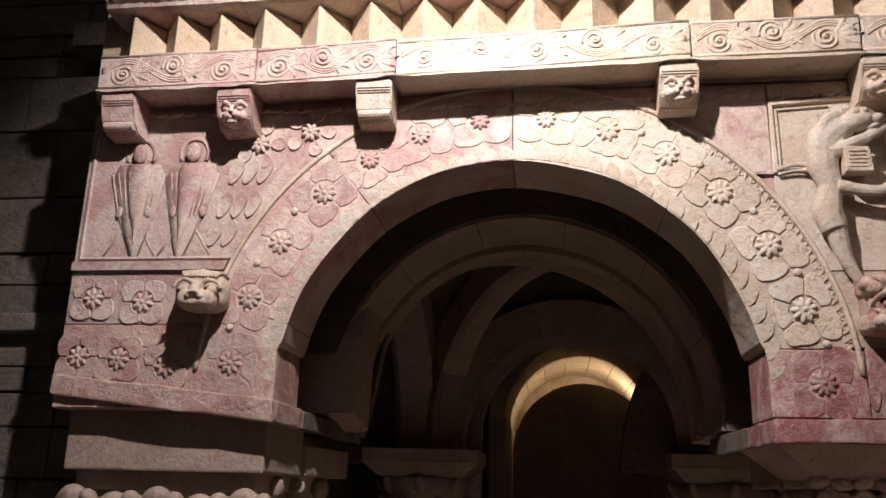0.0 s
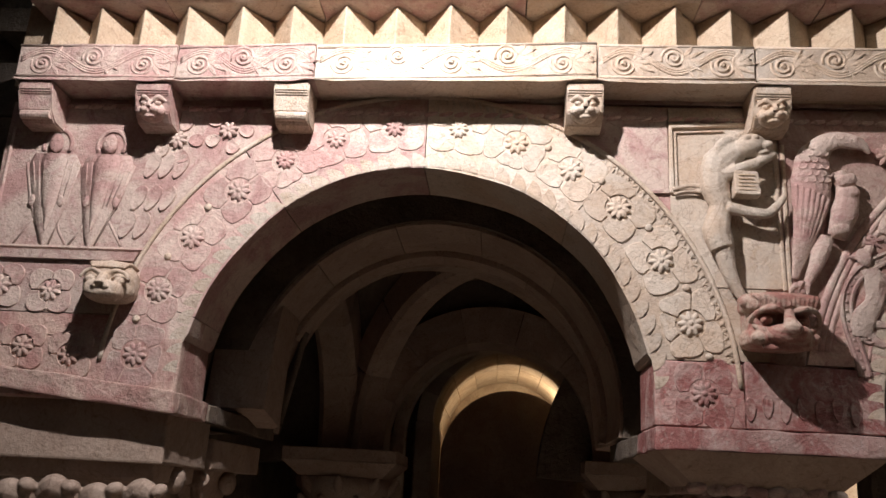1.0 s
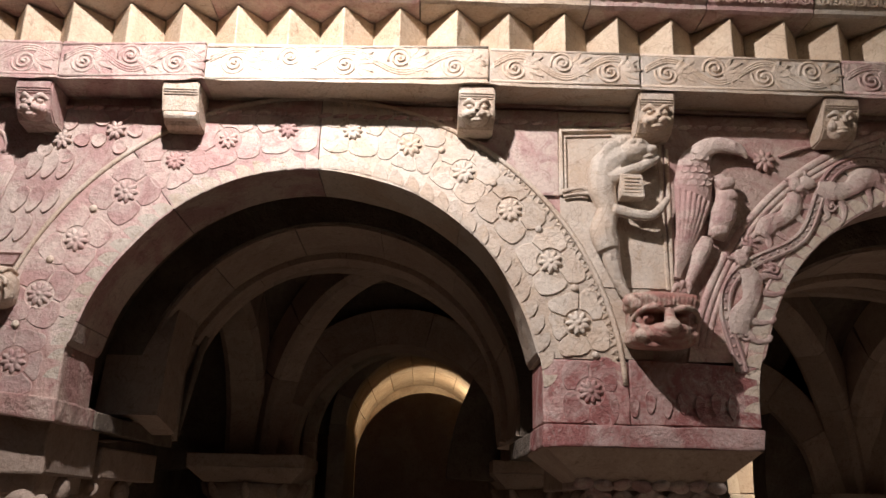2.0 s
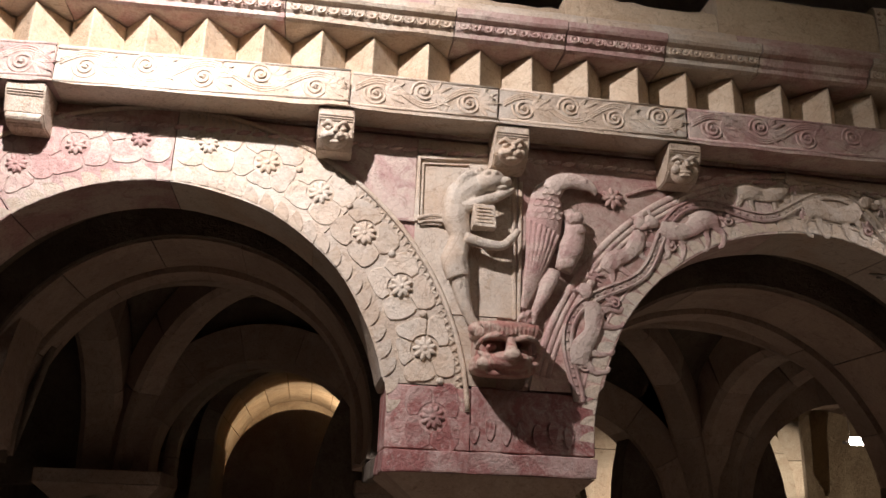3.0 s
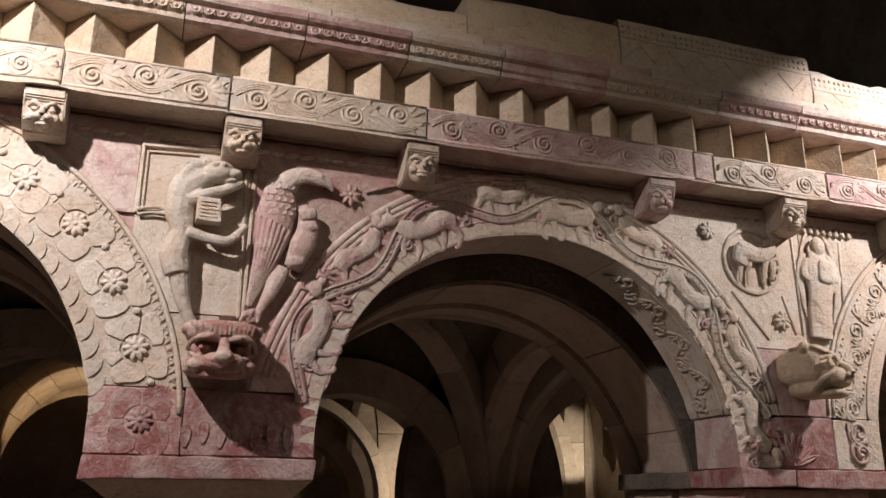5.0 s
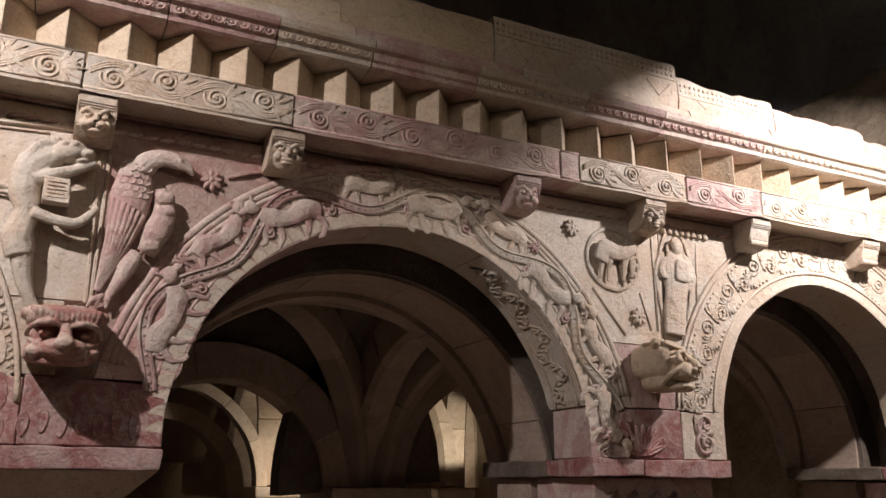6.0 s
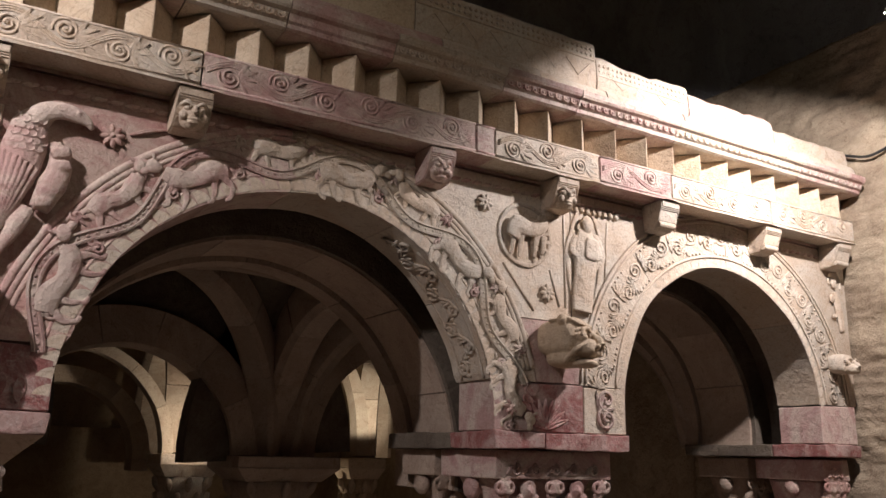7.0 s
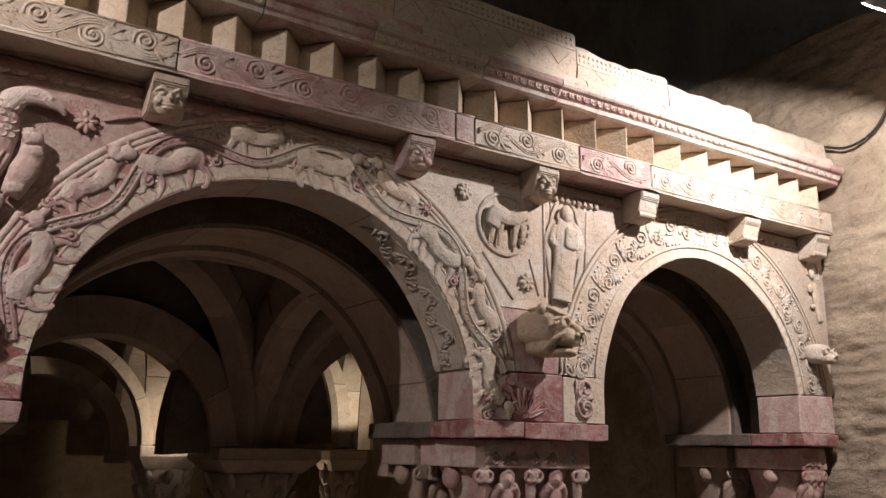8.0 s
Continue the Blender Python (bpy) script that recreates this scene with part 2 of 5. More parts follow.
def flower(bm, spot_at, du, dv, hole, n, y, lift, first=30.0):
    """Broad petals that fill a du x dv cell round a rosette, flush but for the cut outlines; spot_at maps the cell to the wall."""
    for k in range(n):
        tc, half = first + 360 / n * k, 180 / n - 1.0
        ring_pts = []
        m = 14
        for i in range(m + 1):
            t = radians(tc + half * (2 * i / m - 1))
            edge = (abs(math.cos(t) / du) ** 6 + abs(math.sin(t) / dv) ** 6) ** (-1 / 6) - 0.0012
            w = abs(2 * i / m - 1)
            edge *= 1 - 0.17 * w ** 4 - 0.035 * max(0.0, 1 - 4 * w)
            ring_pts.append((edge * math.cos(t), edge * math.sin(t)))
        for i in range(m, -1, -1):
            t = radians(tc + half * 0.92 * (2 * i / m - 1))
            ring_pts.append((hole * math.cos(t), hole * math.sin(t)))
        gu, gv = sum(p[0] for p in ring_pts) / len(ring_pts), sum(p[1] for p in ring_pts) / len(ring_pts)
        loops = []
        for f, d in ((1.0, -0.003), (0.985, lift * 0.75), (0.95, lift), (0.80, lift * 0.96), (0.45, lift * 0.86)):
            loop = []
            for u, v in ring_pts:
                x, z = spot_at(gu + (u - gu) * f, gv + (v - gv) * f)
                loop.append(bm.verts.new((x, y - d, z)))
            loops.append(loop)
        for p, q in zip(loops, loops[1:]):
            for i in range(len(p)):
                j = (i + 1) % len(p)
                bm.faces.new((p[i], p[j], q[j], q[i]))
        bm.faces.new(loops[-1])


def spiral(cx, cz, y, r, turns, start, sense=1, n=20):
    pts = []
    for k in range(n + 1):
        u = k / n
        a = radians(start) + sense * turns * 2 * math.pi * u
        rr = r * (1 - 0.86 * u)
        pts.append((cx + rr * math.cos(a), y - 0.004 * u, cz + rr * math.sin(a)))
    return pts


# ---- plan of the gallery ----
ARCHES = {"a": (1.622, 2.032, 0.752, 1.025), "b": (3.877, 1.985, 0.815, 1.050), "c": (6.108, 2.112, 0.697, 0.965)}
X0, X1 = 0.13, 7.13
IMPOST_TOP, BLOCK_TOP, WALL_TOP, BACK = 1.96, 2.165, 3.06, 0.26
FRIEZE = (3.055, 3.19, -0.14)
PIERS = ((0.13, 0.872), (2.376, 3.062), (4.692, 5.409), (6.806, 7.11))

# floor, closing walls and vault of the nave
bm = bmesh.new()
box(bm, -1.2, 7.6, -6.2, 7.2, -0.2, 0.0)
tagged(part("floor", bm, FLOORSTONE), "worn grey stone floor of the nave", "floor", kind="structure")


def rough_wall(name, origin, across, up, nu, nv, depth, material, label, amp=0.03, kind="structure"):
    """A rough wall: an uneven sheet with a thickness behind it."""
    o, u, v = Vector(origin), Vector(across), Vector(up)
    nrm = u.cross(v).normalized()
    bm = bmesh.new()
    grid = []
    for i in range(nu + 1):
        row = []
        for j in range(nv + 1):
            p = o + u * (i / nu) + v * (j / nv)
            s = noise.noise((p.x * 1.6, p.y * 1.6, p.z * 7.0)) + 0.6 * noise.noise((p.x * 4, p.y * 4, p.z * 22)) + 0.6 * noise.noise((p.x * 11, p.y * 11, p.z * 46))
            s -= 1.3 * max(0.0, noise.noise((p.x * 5 + 7, p.y * 5, p.z * 13)) - 0.38)
            row.append(bm.verts.new(p + nrm * amp * s))
        grid.append(row)
    for i in range(nu):
        for j in range(nv):
            bm.faces.new((grid[i][j], grid[i + 1][j], grid[i + 1][j + 1], grid[i][j + 1]))
    back = [bm.verts.new(o + a * u + b * v - nrm * depth) for a, b in ((0, 0), (1, 0), (1, 1), (0, 1))]
    bm.faces.new(back[::-1])
    edges = ([grid[i][0] for i in range(nu + 1)], [grid[nu][j] for j in range(nv + 1)],
             [grid[nu - i][nv] for i in range(nu + 1)], [grid[0][nv - j] for j in range(nv + 1)])
    for k, e in enumerate(edges):
        bm.faces.new([*e, back[(k + 1) % 4], back[k]])
    return tagged(part(name, bm, material, smooth=True), label, "wall", kind=kind)


rough_wall("wall_south", (7.150, 1.20, 0), (0, -7.45, 0), (0, 0, 4.35), 370, 260, 0.4, RUBBLE, "rough plastered rubble wall beside the gallery", 0.024)
rough_wall("wall_south_inner", (7.17, 7.0, 0), (0, -5.78, 0), (0, 0, 4.35), 40, 30, 0.3, RUBBLE, "rough rubble wall inside the gallery", 0.02)
rough_wall("wall_north", (-1.1, -6.2, 0), (0, 13.3, 0), (0, 0, 4.35), 60, 30, 0.4, GREYWALL, "dark stone side wall of the nave", 0.02)
rough_wall("wall_east", (-1.1, 6.9, 0), (8.6, 0, 0), (0, 0, 8.6), 40, 40, 0.3, OCHRE, "ochre plastered end wall", 0.02)
# unseen end wall behind; its high opening is added to admit blue sky light
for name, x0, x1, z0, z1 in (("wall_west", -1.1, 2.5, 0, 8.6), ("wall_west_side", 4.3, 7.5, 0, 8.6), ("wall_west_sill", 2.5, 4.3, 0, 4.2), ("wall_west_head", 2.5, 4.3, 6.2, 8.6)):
    rough_wall(name, (x1, -6.2, z0), (x0 - x1, 0, 0), (0, 0, z1 - z0), 12, 12, 0.5, GREYWALL, "unseen dark stone end wall of the nave with an added sky opening", 0.01)

# barrel vault of the nave
bm = bmesh.new()
rows = []
for j in range(61):
    y = -6.4 + 13.6 * j / 60
    row = []
    for i in range(49):
        a = math.pi * i / 48
        w = 0.05 * noise.noise((math.cos(a) * 6, y * 1.6, math.sin(a) * 6)) + 0.03 * noise.noise((math.cos(a) * 19, y * 5, math.sin(a) * 19))
        row.append((3.13 + (4.22 + w) * math.cos(a), y, 4.25 + (4.2 + w) * math.sin(a)))
    rows.append(row)
inner = [[bm.verts.new(c) for c in r] for r in rows]
outer = [[bm.verts.new((3.13 + (c[0] - 3.13) * 1.08, c[1], 4.25 + (c[2] - 4.25) * 1.08)) for c in r] for r in rows]
for g in (inner, outer):
    for p, q in zip(g, g[1:]):
        for k in range(48):
            bm.faces.new((p[k], p[k + 1], q[k + 1], q[k]))
tagged(part("ceiling", bm, CEILSTONE, smooth=True), "dark rough stone barrel vault of the nave", "vault", kind="structure")

# side wall that the gallery stands against, with its coursed blocks and string course
side = tagged(new("wall_side"), "dim coursed ashlar wall behind the gallery's end", "wall", kind="structure")
bm = bmesh.new()
box(bm, -1.15, 0.22, 0.475, 0.75, 0, 6.2)
part("wall_core", bm, GREYWALL, side)
bm = bmesh.new()
box(bm, 0.10, 0.30, 0.80, 6.85, 0, 3.3)
part("gallery_side", bm, VAULTSTONE, side)
bm = bmesh.new()
box(bm, 0.22, 0.42, 0.262, 0.75, 0, 3.2)
part("wall_return", bm, GREYWALL, side)
z = 0.0
heights = (0.26, 0.22, 0.28, 0.24, 0.27, 0.25, 0.22, 0.19, 0.13)
course = 0
while z < 5.4:
    h = heights[course % 9] if z < 2.05 else (0.10, 0.10, 0.155, 0.17, 0.13, 0.24, 0.30, 0.25)[course % 8]
    x = -1.12 - random.uniform(0, 0.4)
    while x < 0.2:
        w = random.uniform(0.28, 0.62)
        bm = bmesh.new()
        box(bm, max(x, -1.12) + 0.004, min(x + w, 0.21) - 0.004, 0.445 + random.uniform(-0.006, 0.006), 0.478, z + 0.004, z + h - 0.004, 0.006, 0.003)
        part("stone_block", bm, GREYWALL, side)
        x += w
    z += h
    course += 1
bm = bmesh.new()
box(bm, -1.12, 0.21, 0.385, 0.47, 2.285, 2.36, 0.008, 0.004)
part("string_course", bm, GREYWALL, side, "plain projecting stone string course")


# ---- the arcade wall ----
def half_chord(arch, z, outer=True):
    cx, cz, r0, r1 = ARCHES[arch]
    r = r1 if outer else r0
    d = z - cz
    if d <= 0:
        return r
    return math.sqrt(max(0.0, r * r - d * d))


def between(bm, left, right, z0, z1, y0, y1, rows=14, outer=True, gap=0.003, inset=0.0):
    """A slab between two sides; each is a number or the name of an arch whose curve bounds it."""
    lines = []
    for k in range(rows + 1):
        z = z0 + (z1 - z0) * k / rows
        xl = left if not isinstance(left, str) else ARCHES[left][0] + half_chord(left, z, outer)
        xr = right if not isinstance(right, str) else ARCHES[right][0] - half_chord(right, z, outer)
        lines.append([bm.verts.new(c) for c in ((xl + gap, y0, z), (xr - gap, y0, z), (xr - gap, y1, z), (xl + gap, y1, z))])
    for p, q in zip(lines, lines[1:]):
        for k in range(4):
            bm.faces.new((p[k], p[(k + 1) % 4], q[(k + 1) % 4], q[k]))
    bm.faces.new(lines[0][::-1])
    bm.faces.new(lines[-1])


arcade = tagged(new("wall_arcade"), "carved pink and cream marble arcade wall of the gallery", "wall", kind="structure")
for left, right in ((X0 + 0.005, "a"), ("a", "b"), ("b", "c"), ("c", X1)):
    bm = bmesh.new()
    between(bm, left, right, BLOCK_TOP, WALL_TOP - 0.02, 0.012, BACK, 24, gap=0.002)
    part("wall_core", bm, PINK, arcade)
bm = bmesh.new()
box(bm, X0, X1, -0.004, BACK, WALL_TOP - 0.018, FRIEZE[0] - 0.001)
part("wall_head", bm, PINK, arcade)
bm = bmesh.new()
box(bm, X0, X1, -0.02, BACK + 0.1, FRIEZE[0], 3.44)
part("wall_top", bm, BUFF, arcade)
# red blocks on which the arches spring, each of two or three stones
for (a, b), cuts in zip(PIERS, ((0.0, 1.0), (0.0, 0.40, 1.0), (0.0, 0.24, 0.66, 1.0), (0.0, 1.0))):
    for k, (u0, u1) in enumerate(zip(cuts, cuts[1:])):
        bm = bmesh.new()
        x0, x1 = a + (b - a) * u0, a + (b - a) * u1
        lo = IMPOST_TOP + 0.003
        tilt = random.uniform(-0.008, 0.008)
        tmp = bmesh.new()
        hexa(tmp, [(x0 + 0.001, -0.004, lo), (x1 - 0.001, -0.004, lo), (x1 - 0.001, BACK, lo), (x0 + 0.001, BACK, lo),
                   (x0 + 0.001, -0.004, BLOCK_TOP - 0.003 + tilt), (x1 - 0.001, -0.004, BLOCK_TOP - 0.003 - tilt),
                   (x1 - 0.001, BACK, BLOCK_TOP - 0.003 - tilt), (x0 + 0.001, BACK, BLOCK_TOP - 0.003 + tilt)])
        bmesh.ops.bevel(tmp, geom=list(tmp.edges), offset=0.004, segments=1, affect="EDGES")
        absorb(bm, tmp)
        part("springer_block", bm, ROSE if a < 1 else ((PINK, RED, CREAM)[k] if 4 < a < 6 else (PINK if a > 6 else RED)), arcade, "veined marble springing block")
# spandrel slabs
for left, right, z0, z1, mat in ((X0, "a", 2.165, 2.236, ROSE), (X0, "a", 2.240, 2.418, PINK), (X0, "a", 2.452, 3.0, PINK),
                                 ("a", 2.735, 2.17, 2.40, CREAM), ("a", 2.44, 2.405, 3.03, PINK), (2.44, 2.80, 2.405, 3.03, CREAM),
                                 (2.80, "b", 2.17, 3.03, ROSE), ("b", "c", 2.17, 2.43, PINK), ("b", 5.11, 2.435, 3.03, CREAM),
                                 (5.11, "c", 2.435, 3.03, CREAM), ("c", X1, 2.17, 3.03, CREAM)):
    bm = bmesh.new()
    if left == "a" and right == 2.44:
        between(bm, left, right, 2.72, z1, 0.0, 0.014)
    elif right == "b" and left == 2.80:
        between(bm, left, right, 2.23, z1, 0.0, 0.014)
    else:
        between(bm, left, right, z0, z1, 0.0, 0.014)
    part("spandrel_slab", bm, mat, arcade)
bm = bmesh.new()
between(bm, X0, "a", 2.420, 2.450, -0.014, 0.012, 3)
part("ledge", bm, PINK, arcade)
# cable moulding under the frieze
bm = bmesh.new()
x = X0 + 0.1
while x < X1 - 0.1:
    if not any(abs(x - c) < 0.26 * (c2 - 2.9) / 0.2 for c, c2 in ((1.622, 2.9), (3.877, 2.9))):
        blob(bm, (x, -0.004, 2.985), (0.030, 0.008, 0.010), 12, 1)
    x += 0.052
part("cable_moulding", bm, PINK, arcade, "worn twisted cable moulding", True)


def archivolt(key, joints, mats, label):
    cx, cz, r0, r1 = ARCHES[key]
    top = tagged(new("archivolt"), label, "arch", "arches of the gallery")
    for a0, a1, mat in zip(joints, joints[1:], mats):
        bm = bmesh.new()
        ring(bm, cx, cz, r0, r1, a0 + 0.12, a1 - 0.12, -0.002 + random.uniform(-0.002, 0.002), BACK, wobble=0.010, foot=BLOCK_TOP + 0.002)
        bmesh.ops.bevel(bm, geom=[e for e in bm.edges if len(e.link_faces) == 2 and e.calc_face_angle(0) > 0.6], offset=0.005, segments=2, affect="EDGES")
        part("voussoir", bm, mat, top)
    return top


def start_angle(key):
    cx, cz, r0, r1 = ARCHES[key]
    return math.degrees(math.asin((BLOCK_TOP - cz) / r1))


sa = start_angle("a")
arch_a = archivolt("a", (sa, 50, 90, 128, 164, 180 - sa), (CREAM, CREAM, PINK, PINK, PINK), "round arch of pink and cream voussoirs carved with rosettes")
sb = start_angle("b")
arch_b = archivolt("b", (sb, 38, 66, 97, 118, 150, 180 - sb), (CREAM, CREAM, CREAM, PINK, ROSE, ROSE), "round arch carved with beasts in a vine")
sc = start_angle("c")
arch_c = archivolt("c", (sc, 42, 88, 132, 180 - sc), (CREAM, CREAM, CREAM, CREAM), "round arch carved with palmette scrolls")


def polar(key, r, a):
    cx, cz, _, _ = ARCHES[key]
    return cx + r * math.cos(radians(a)), cz + r * math.sin(radians(a))


def border(key, parent, mat, width=0.055, step=4.3):
    """The scalloped inner edge of an arch: overlapping scales."""
    cx, cz, r0, r1 = ARCHES[key]
    bm = bmesh.new()
    a = 3.0
    while a < 177:
        x, z = polar(key, r0 + 0.004, a)
        pts = []
        for k in range(8):
            u = k / 7
            pts.append(polar(key, r0 + 0.006 + (width - 0.006) * math.sin(math.pi / 2 * u), a + step * 0.95 * u ** 1.6))
        front = [bm.verts.new((p[0], -0.0060 + 0.0025 * i / 7, p[1])) for i, p in enumerate(pts)]
        base = [polar(key, r0 + 0.006, a + step * 0.95), ]
        back = bm.verts.new((base[0][0], -0.0035, base[0][1]))
        for p, q in zip(front, front[1:]):
            bm.faces.new((p, q, back))
        skirt = [bm.verts.new((v.co.x, 0.004, v.co.z)) for v in front]
        for i in range(7):
            bm.faces.new((front[i], front[i + 1], skirt[i + 1], skirt[i]))
        a += step
    part("scalloped_border", bm, mat, parent)


def arc_rope(bm, key, r, a0, a1, rad, y, sides=6, flat=0.8):
    n = int(abs(a1 - a0) / 2) + 2
    pts = []
    for k in range(n + 1):
        x, z = polar(key, r, a0 + (a1 - a0) * k / n)
        pts.append((x, y, z))
    tube(bm, pts, rad, sides, flat)


def rosette_mesh(r=0.042, petals=8):
    """A flower: rounded petals round a domed button, in a sunk ring."""
    bm = bmesh.new()
    for k in range(petals):
        a = 360 / petals * k
        blob(bm, (0.52 * r * math.cos(radians(a)), -0.006, 0.52 * r * math.sin(radians(a))), (0.50 * r, 0.010, 0.235 * r), a, 2)
    blob(bm, (0, -0.013, 0), (0.20 * r, 0.006, 0.20 * r), 0, 2)
    bmesh.ops.recalc_face_normals(bm, faces=bm.faces)
    me = bpy.data.meshes.new("rosette")
    bm.to_mesh(me)
    bm.free()
    for p in me.polygons:
        p.use_smooth = True
    return me


ROSETTES = {}


def rosette(x, z, mat, parent, y=0.0, scale=1.0, petals=8):
    key = (mat.name, petals)
    if key not in ROSETTES:
        ROSETTES[key] = rosette_mesh(petals=petals)
        ROSETTES[key].materials.append(mat)
    ob = new("rosette", ROSETTES[key])
    ob.parent = parent
    ob.matrix_basis = pose(x, y, z, 0, random.uniform(0, 45), 0) @ Matrix.Diagonal((scale, 1.0, scale, 1))
    return fused(ob, 0.0022, 1)


# arch a: fourteen rosettes among broad flat petals
for i, a in enumerate((2, 16, 30, 44, 57, 70, 83, 97, 110, 122, 134, 148, 161, 175)):
    mat = RED if a < 6 else (CREAM if a < 88 else PINK)
    x, z = polar("a", 0.905, a)
    rosette(x, z, mat, arch_a, 0.003, 0.98 if a < 80 or a > 125 else 0.82, 9 if i % 3 else 10)
    bm = bmesh.new()
    flower(bm, lambda u, v, a=a: polar("a", 0.905 + v, a - math.degrees(u / 0.905)), 0.1065, 0.090, 0.047, 4 + (i % 4 == 1), -0.001, 0.0048, 42 + 7 * (i % 3))
    part("petal_carving", bm, mat if a > 6 else RED, arch_a)
for a in (9, 23, 37, 50.5, 63.5, 141, 154, 168):
    bm = bmesh.new()
    x, z = polar("a", 0.935, a)
    blob(bm, (x, -0.006, z), (0.013, 0.008, 0.013), 0, 2)
    part("bud_carving", bm, CREAM, arch_a, "", True)
border("a", arch_a, CREAM)
bm = bmesh.new()
arc_rope(bm, "a", 1.018, 3, 177, 0.009, -0.004)
a = 4.0
while a < 58:
    x, z = polar("a", 0.992, a)
    leaf(bm, x, z, -0.001, 0.026, 0.010, a - 55, 0.004, 3)
    a += 1.9
part("outer_moulding", bm, CREAM, arch_a, "", True)
# rosettes on the springing blocks and on the left wall
for x, z, mat in ((0.222, 2.325, PINK), (0.398, 2.312, PINK), (0.200, 2.128, ROSE), (0.341, 2.122, ROSE), (0.505, 2.10, ROSE)):
    rosette(x, z, mat, arcade, 0.005 if z > 2.2 else 0.001, 0.92)
    bm = bmesh.new()
    flower(bm, lambda u, v, x=x, z=z: (x + u, z + v), 0.078, 0.076, 0.040, 4, 0.0 if z > 2.2 else -0.004, 0.006, 45)
    part("petal_carving", bm, mat, arcade)

# ---- frieze, dog-tooth course, cornice and parapet ----
frieze = tagged(new("frieze"), "long marble frieze carved with a running vine scroll", "frieze")


def scroll(bm, x0, x1, zc, y, half, period=0.178):
    """A running vine: a wavy triple stem with a full curl and a fan of lobes in each bend."""
    n = max(1, round((x1 - x0) / period))
    p = (x1 - x0) / n
    for off in (-0.0085, 0.0, 0.0085):
        pts = []
        for k in range(n * 12 + 1):
            u = k / 12
            pts.append((x0 + u * p, y + 0.002, zc + off + 0.74 * half * math.sin(math.pi * u)))
        tube(bm, pts, 0.0046, 5, 1.0)
    for i in range(n):
        s = 1 if i % 2 else -1
        cx, cz = x0 + (i + 0.44) * p, zc + s * half * 0.26
        tube(bm, spiral(cx, cz, y + 0.002, half * 0.80, 2.1, 200 if s > 0 else 160, -s, 28), 0.0054, 5, 0.9)
        blob(bm, (cx, y, cz), (0.008, 0.007, 0.008), 0, 1)
        for k in range(5):
            t = -60 + 32 * k
            leaf(bm, cx + half * 0.52, cz - s * half * 0.16, y + 0.003, half * (1.62 - 0.14 * abs(k - 2)), half * 0.42, (t * 0.9 - 6) * (1 if s > 0 else -1), 0.0065, 4)


FRIEZE_CUTS = (0.20, 0.765, 1.245, 2.19, 2.70, 3.385, 4.505, 4.60, 5.17, 5.62, 6.34, 7.05)
FRIEZE_MATS = (PINK, PINK, CREAM, CREAM, CREAM, PINK, PINK, CREAM, PINK, CREAM, CREAM)


def sag(x):
    """The frieze dips a little towards its north end."""
    return -0.034 * max(0.0, min(1.0, (1.9 - x) / 1.3))


for x0, x1, mat in zip(FRIEZE_CUTS, FRIEZE_CUTS[1:], FRIEZE_MATS):
    d0, d1 = sag(x0), sag(x1)
    tmp = bmesh.new()
    hexa(tmp, [(x0 + 0.002, FRIEZE[2], FRIEZE[0] + d0), (x1 - 0.002, FRIEZE[2], FRIEZE[0] + d1), (x1 - 0.002, 0.02, FRIEZE[0] + d1), (x0 + 0.002, 0.02, FRIEZE[0] + d0),
               (x0 + 0.002, FRIEZE[2], FRIEZE[1] + d0), (x1 - 0.002, FRIEZE[2], FRIEZE[1] + d1), (x1 - 0.002, 0.02, FRIEZE[1] + d1), (x0 + 0.002, 0.02, FRIEZE[1] + d0)])
    bmesh.ops.subdivide_edges(tmp, edges=[e for e in tmp.edges if e.calc_length() > 0.3], cuts=14, use_grid_fill=True)
    bmesh.ops.bevel(tmp, geom=[e for e in tmp.edges if len(e.link_faces) == 2 and e.calc_face_angle(0) > 0.8], offset=0.004, segments=2, affect="EDGES")
    for v in tmp.verts:
        v.co += 0.0035 * noise.noise_vector(v.co * 11)
    stone_ob = part("frieze_stone", tmp, mat, frieze)
    bm = bmesh.new()
    zc = 0.5 * (FRIEZE[0] + FRIEZE[1]) + 0.5 * (d0 + d1) + 0.004
    if x1 - x0 > 0.2:
        scroll(bm, x0 + 0.015, x1 - 0.015, zc, FRIEZE[2] - 0.001, 0.052)
    rails = []
    for dz in (-0.060, 0.056):
        rail = bmesh.new()
        tube(rail, [(x0 + 0.004, FRIEZE[2] + 0.001, zc + dz + d0 - 0.5 * (d0 + d1)), (x1 - 0.004, FRIEZE[2] + 0.001, zc + dz + d1 - 0.5 * (d0 + d1))], 0.0055, 5)
        rails.append(rail)
    for mesh in (bm, *rails):
        for v in mesh.verts:
            v.co.z += sag(v.co.x) - 0.5 * (d0 + d1) if x1 < 2.3 else 0
    for rail in rails:
        part("edge_roll", rail, mat, stone_ob, "", True)
    if x1 - x0 > 0.2:
        part("vine_scroll", bm, mat, stone_ob, "carved vine scroll in low relief", True)
    else:
        bm.free()

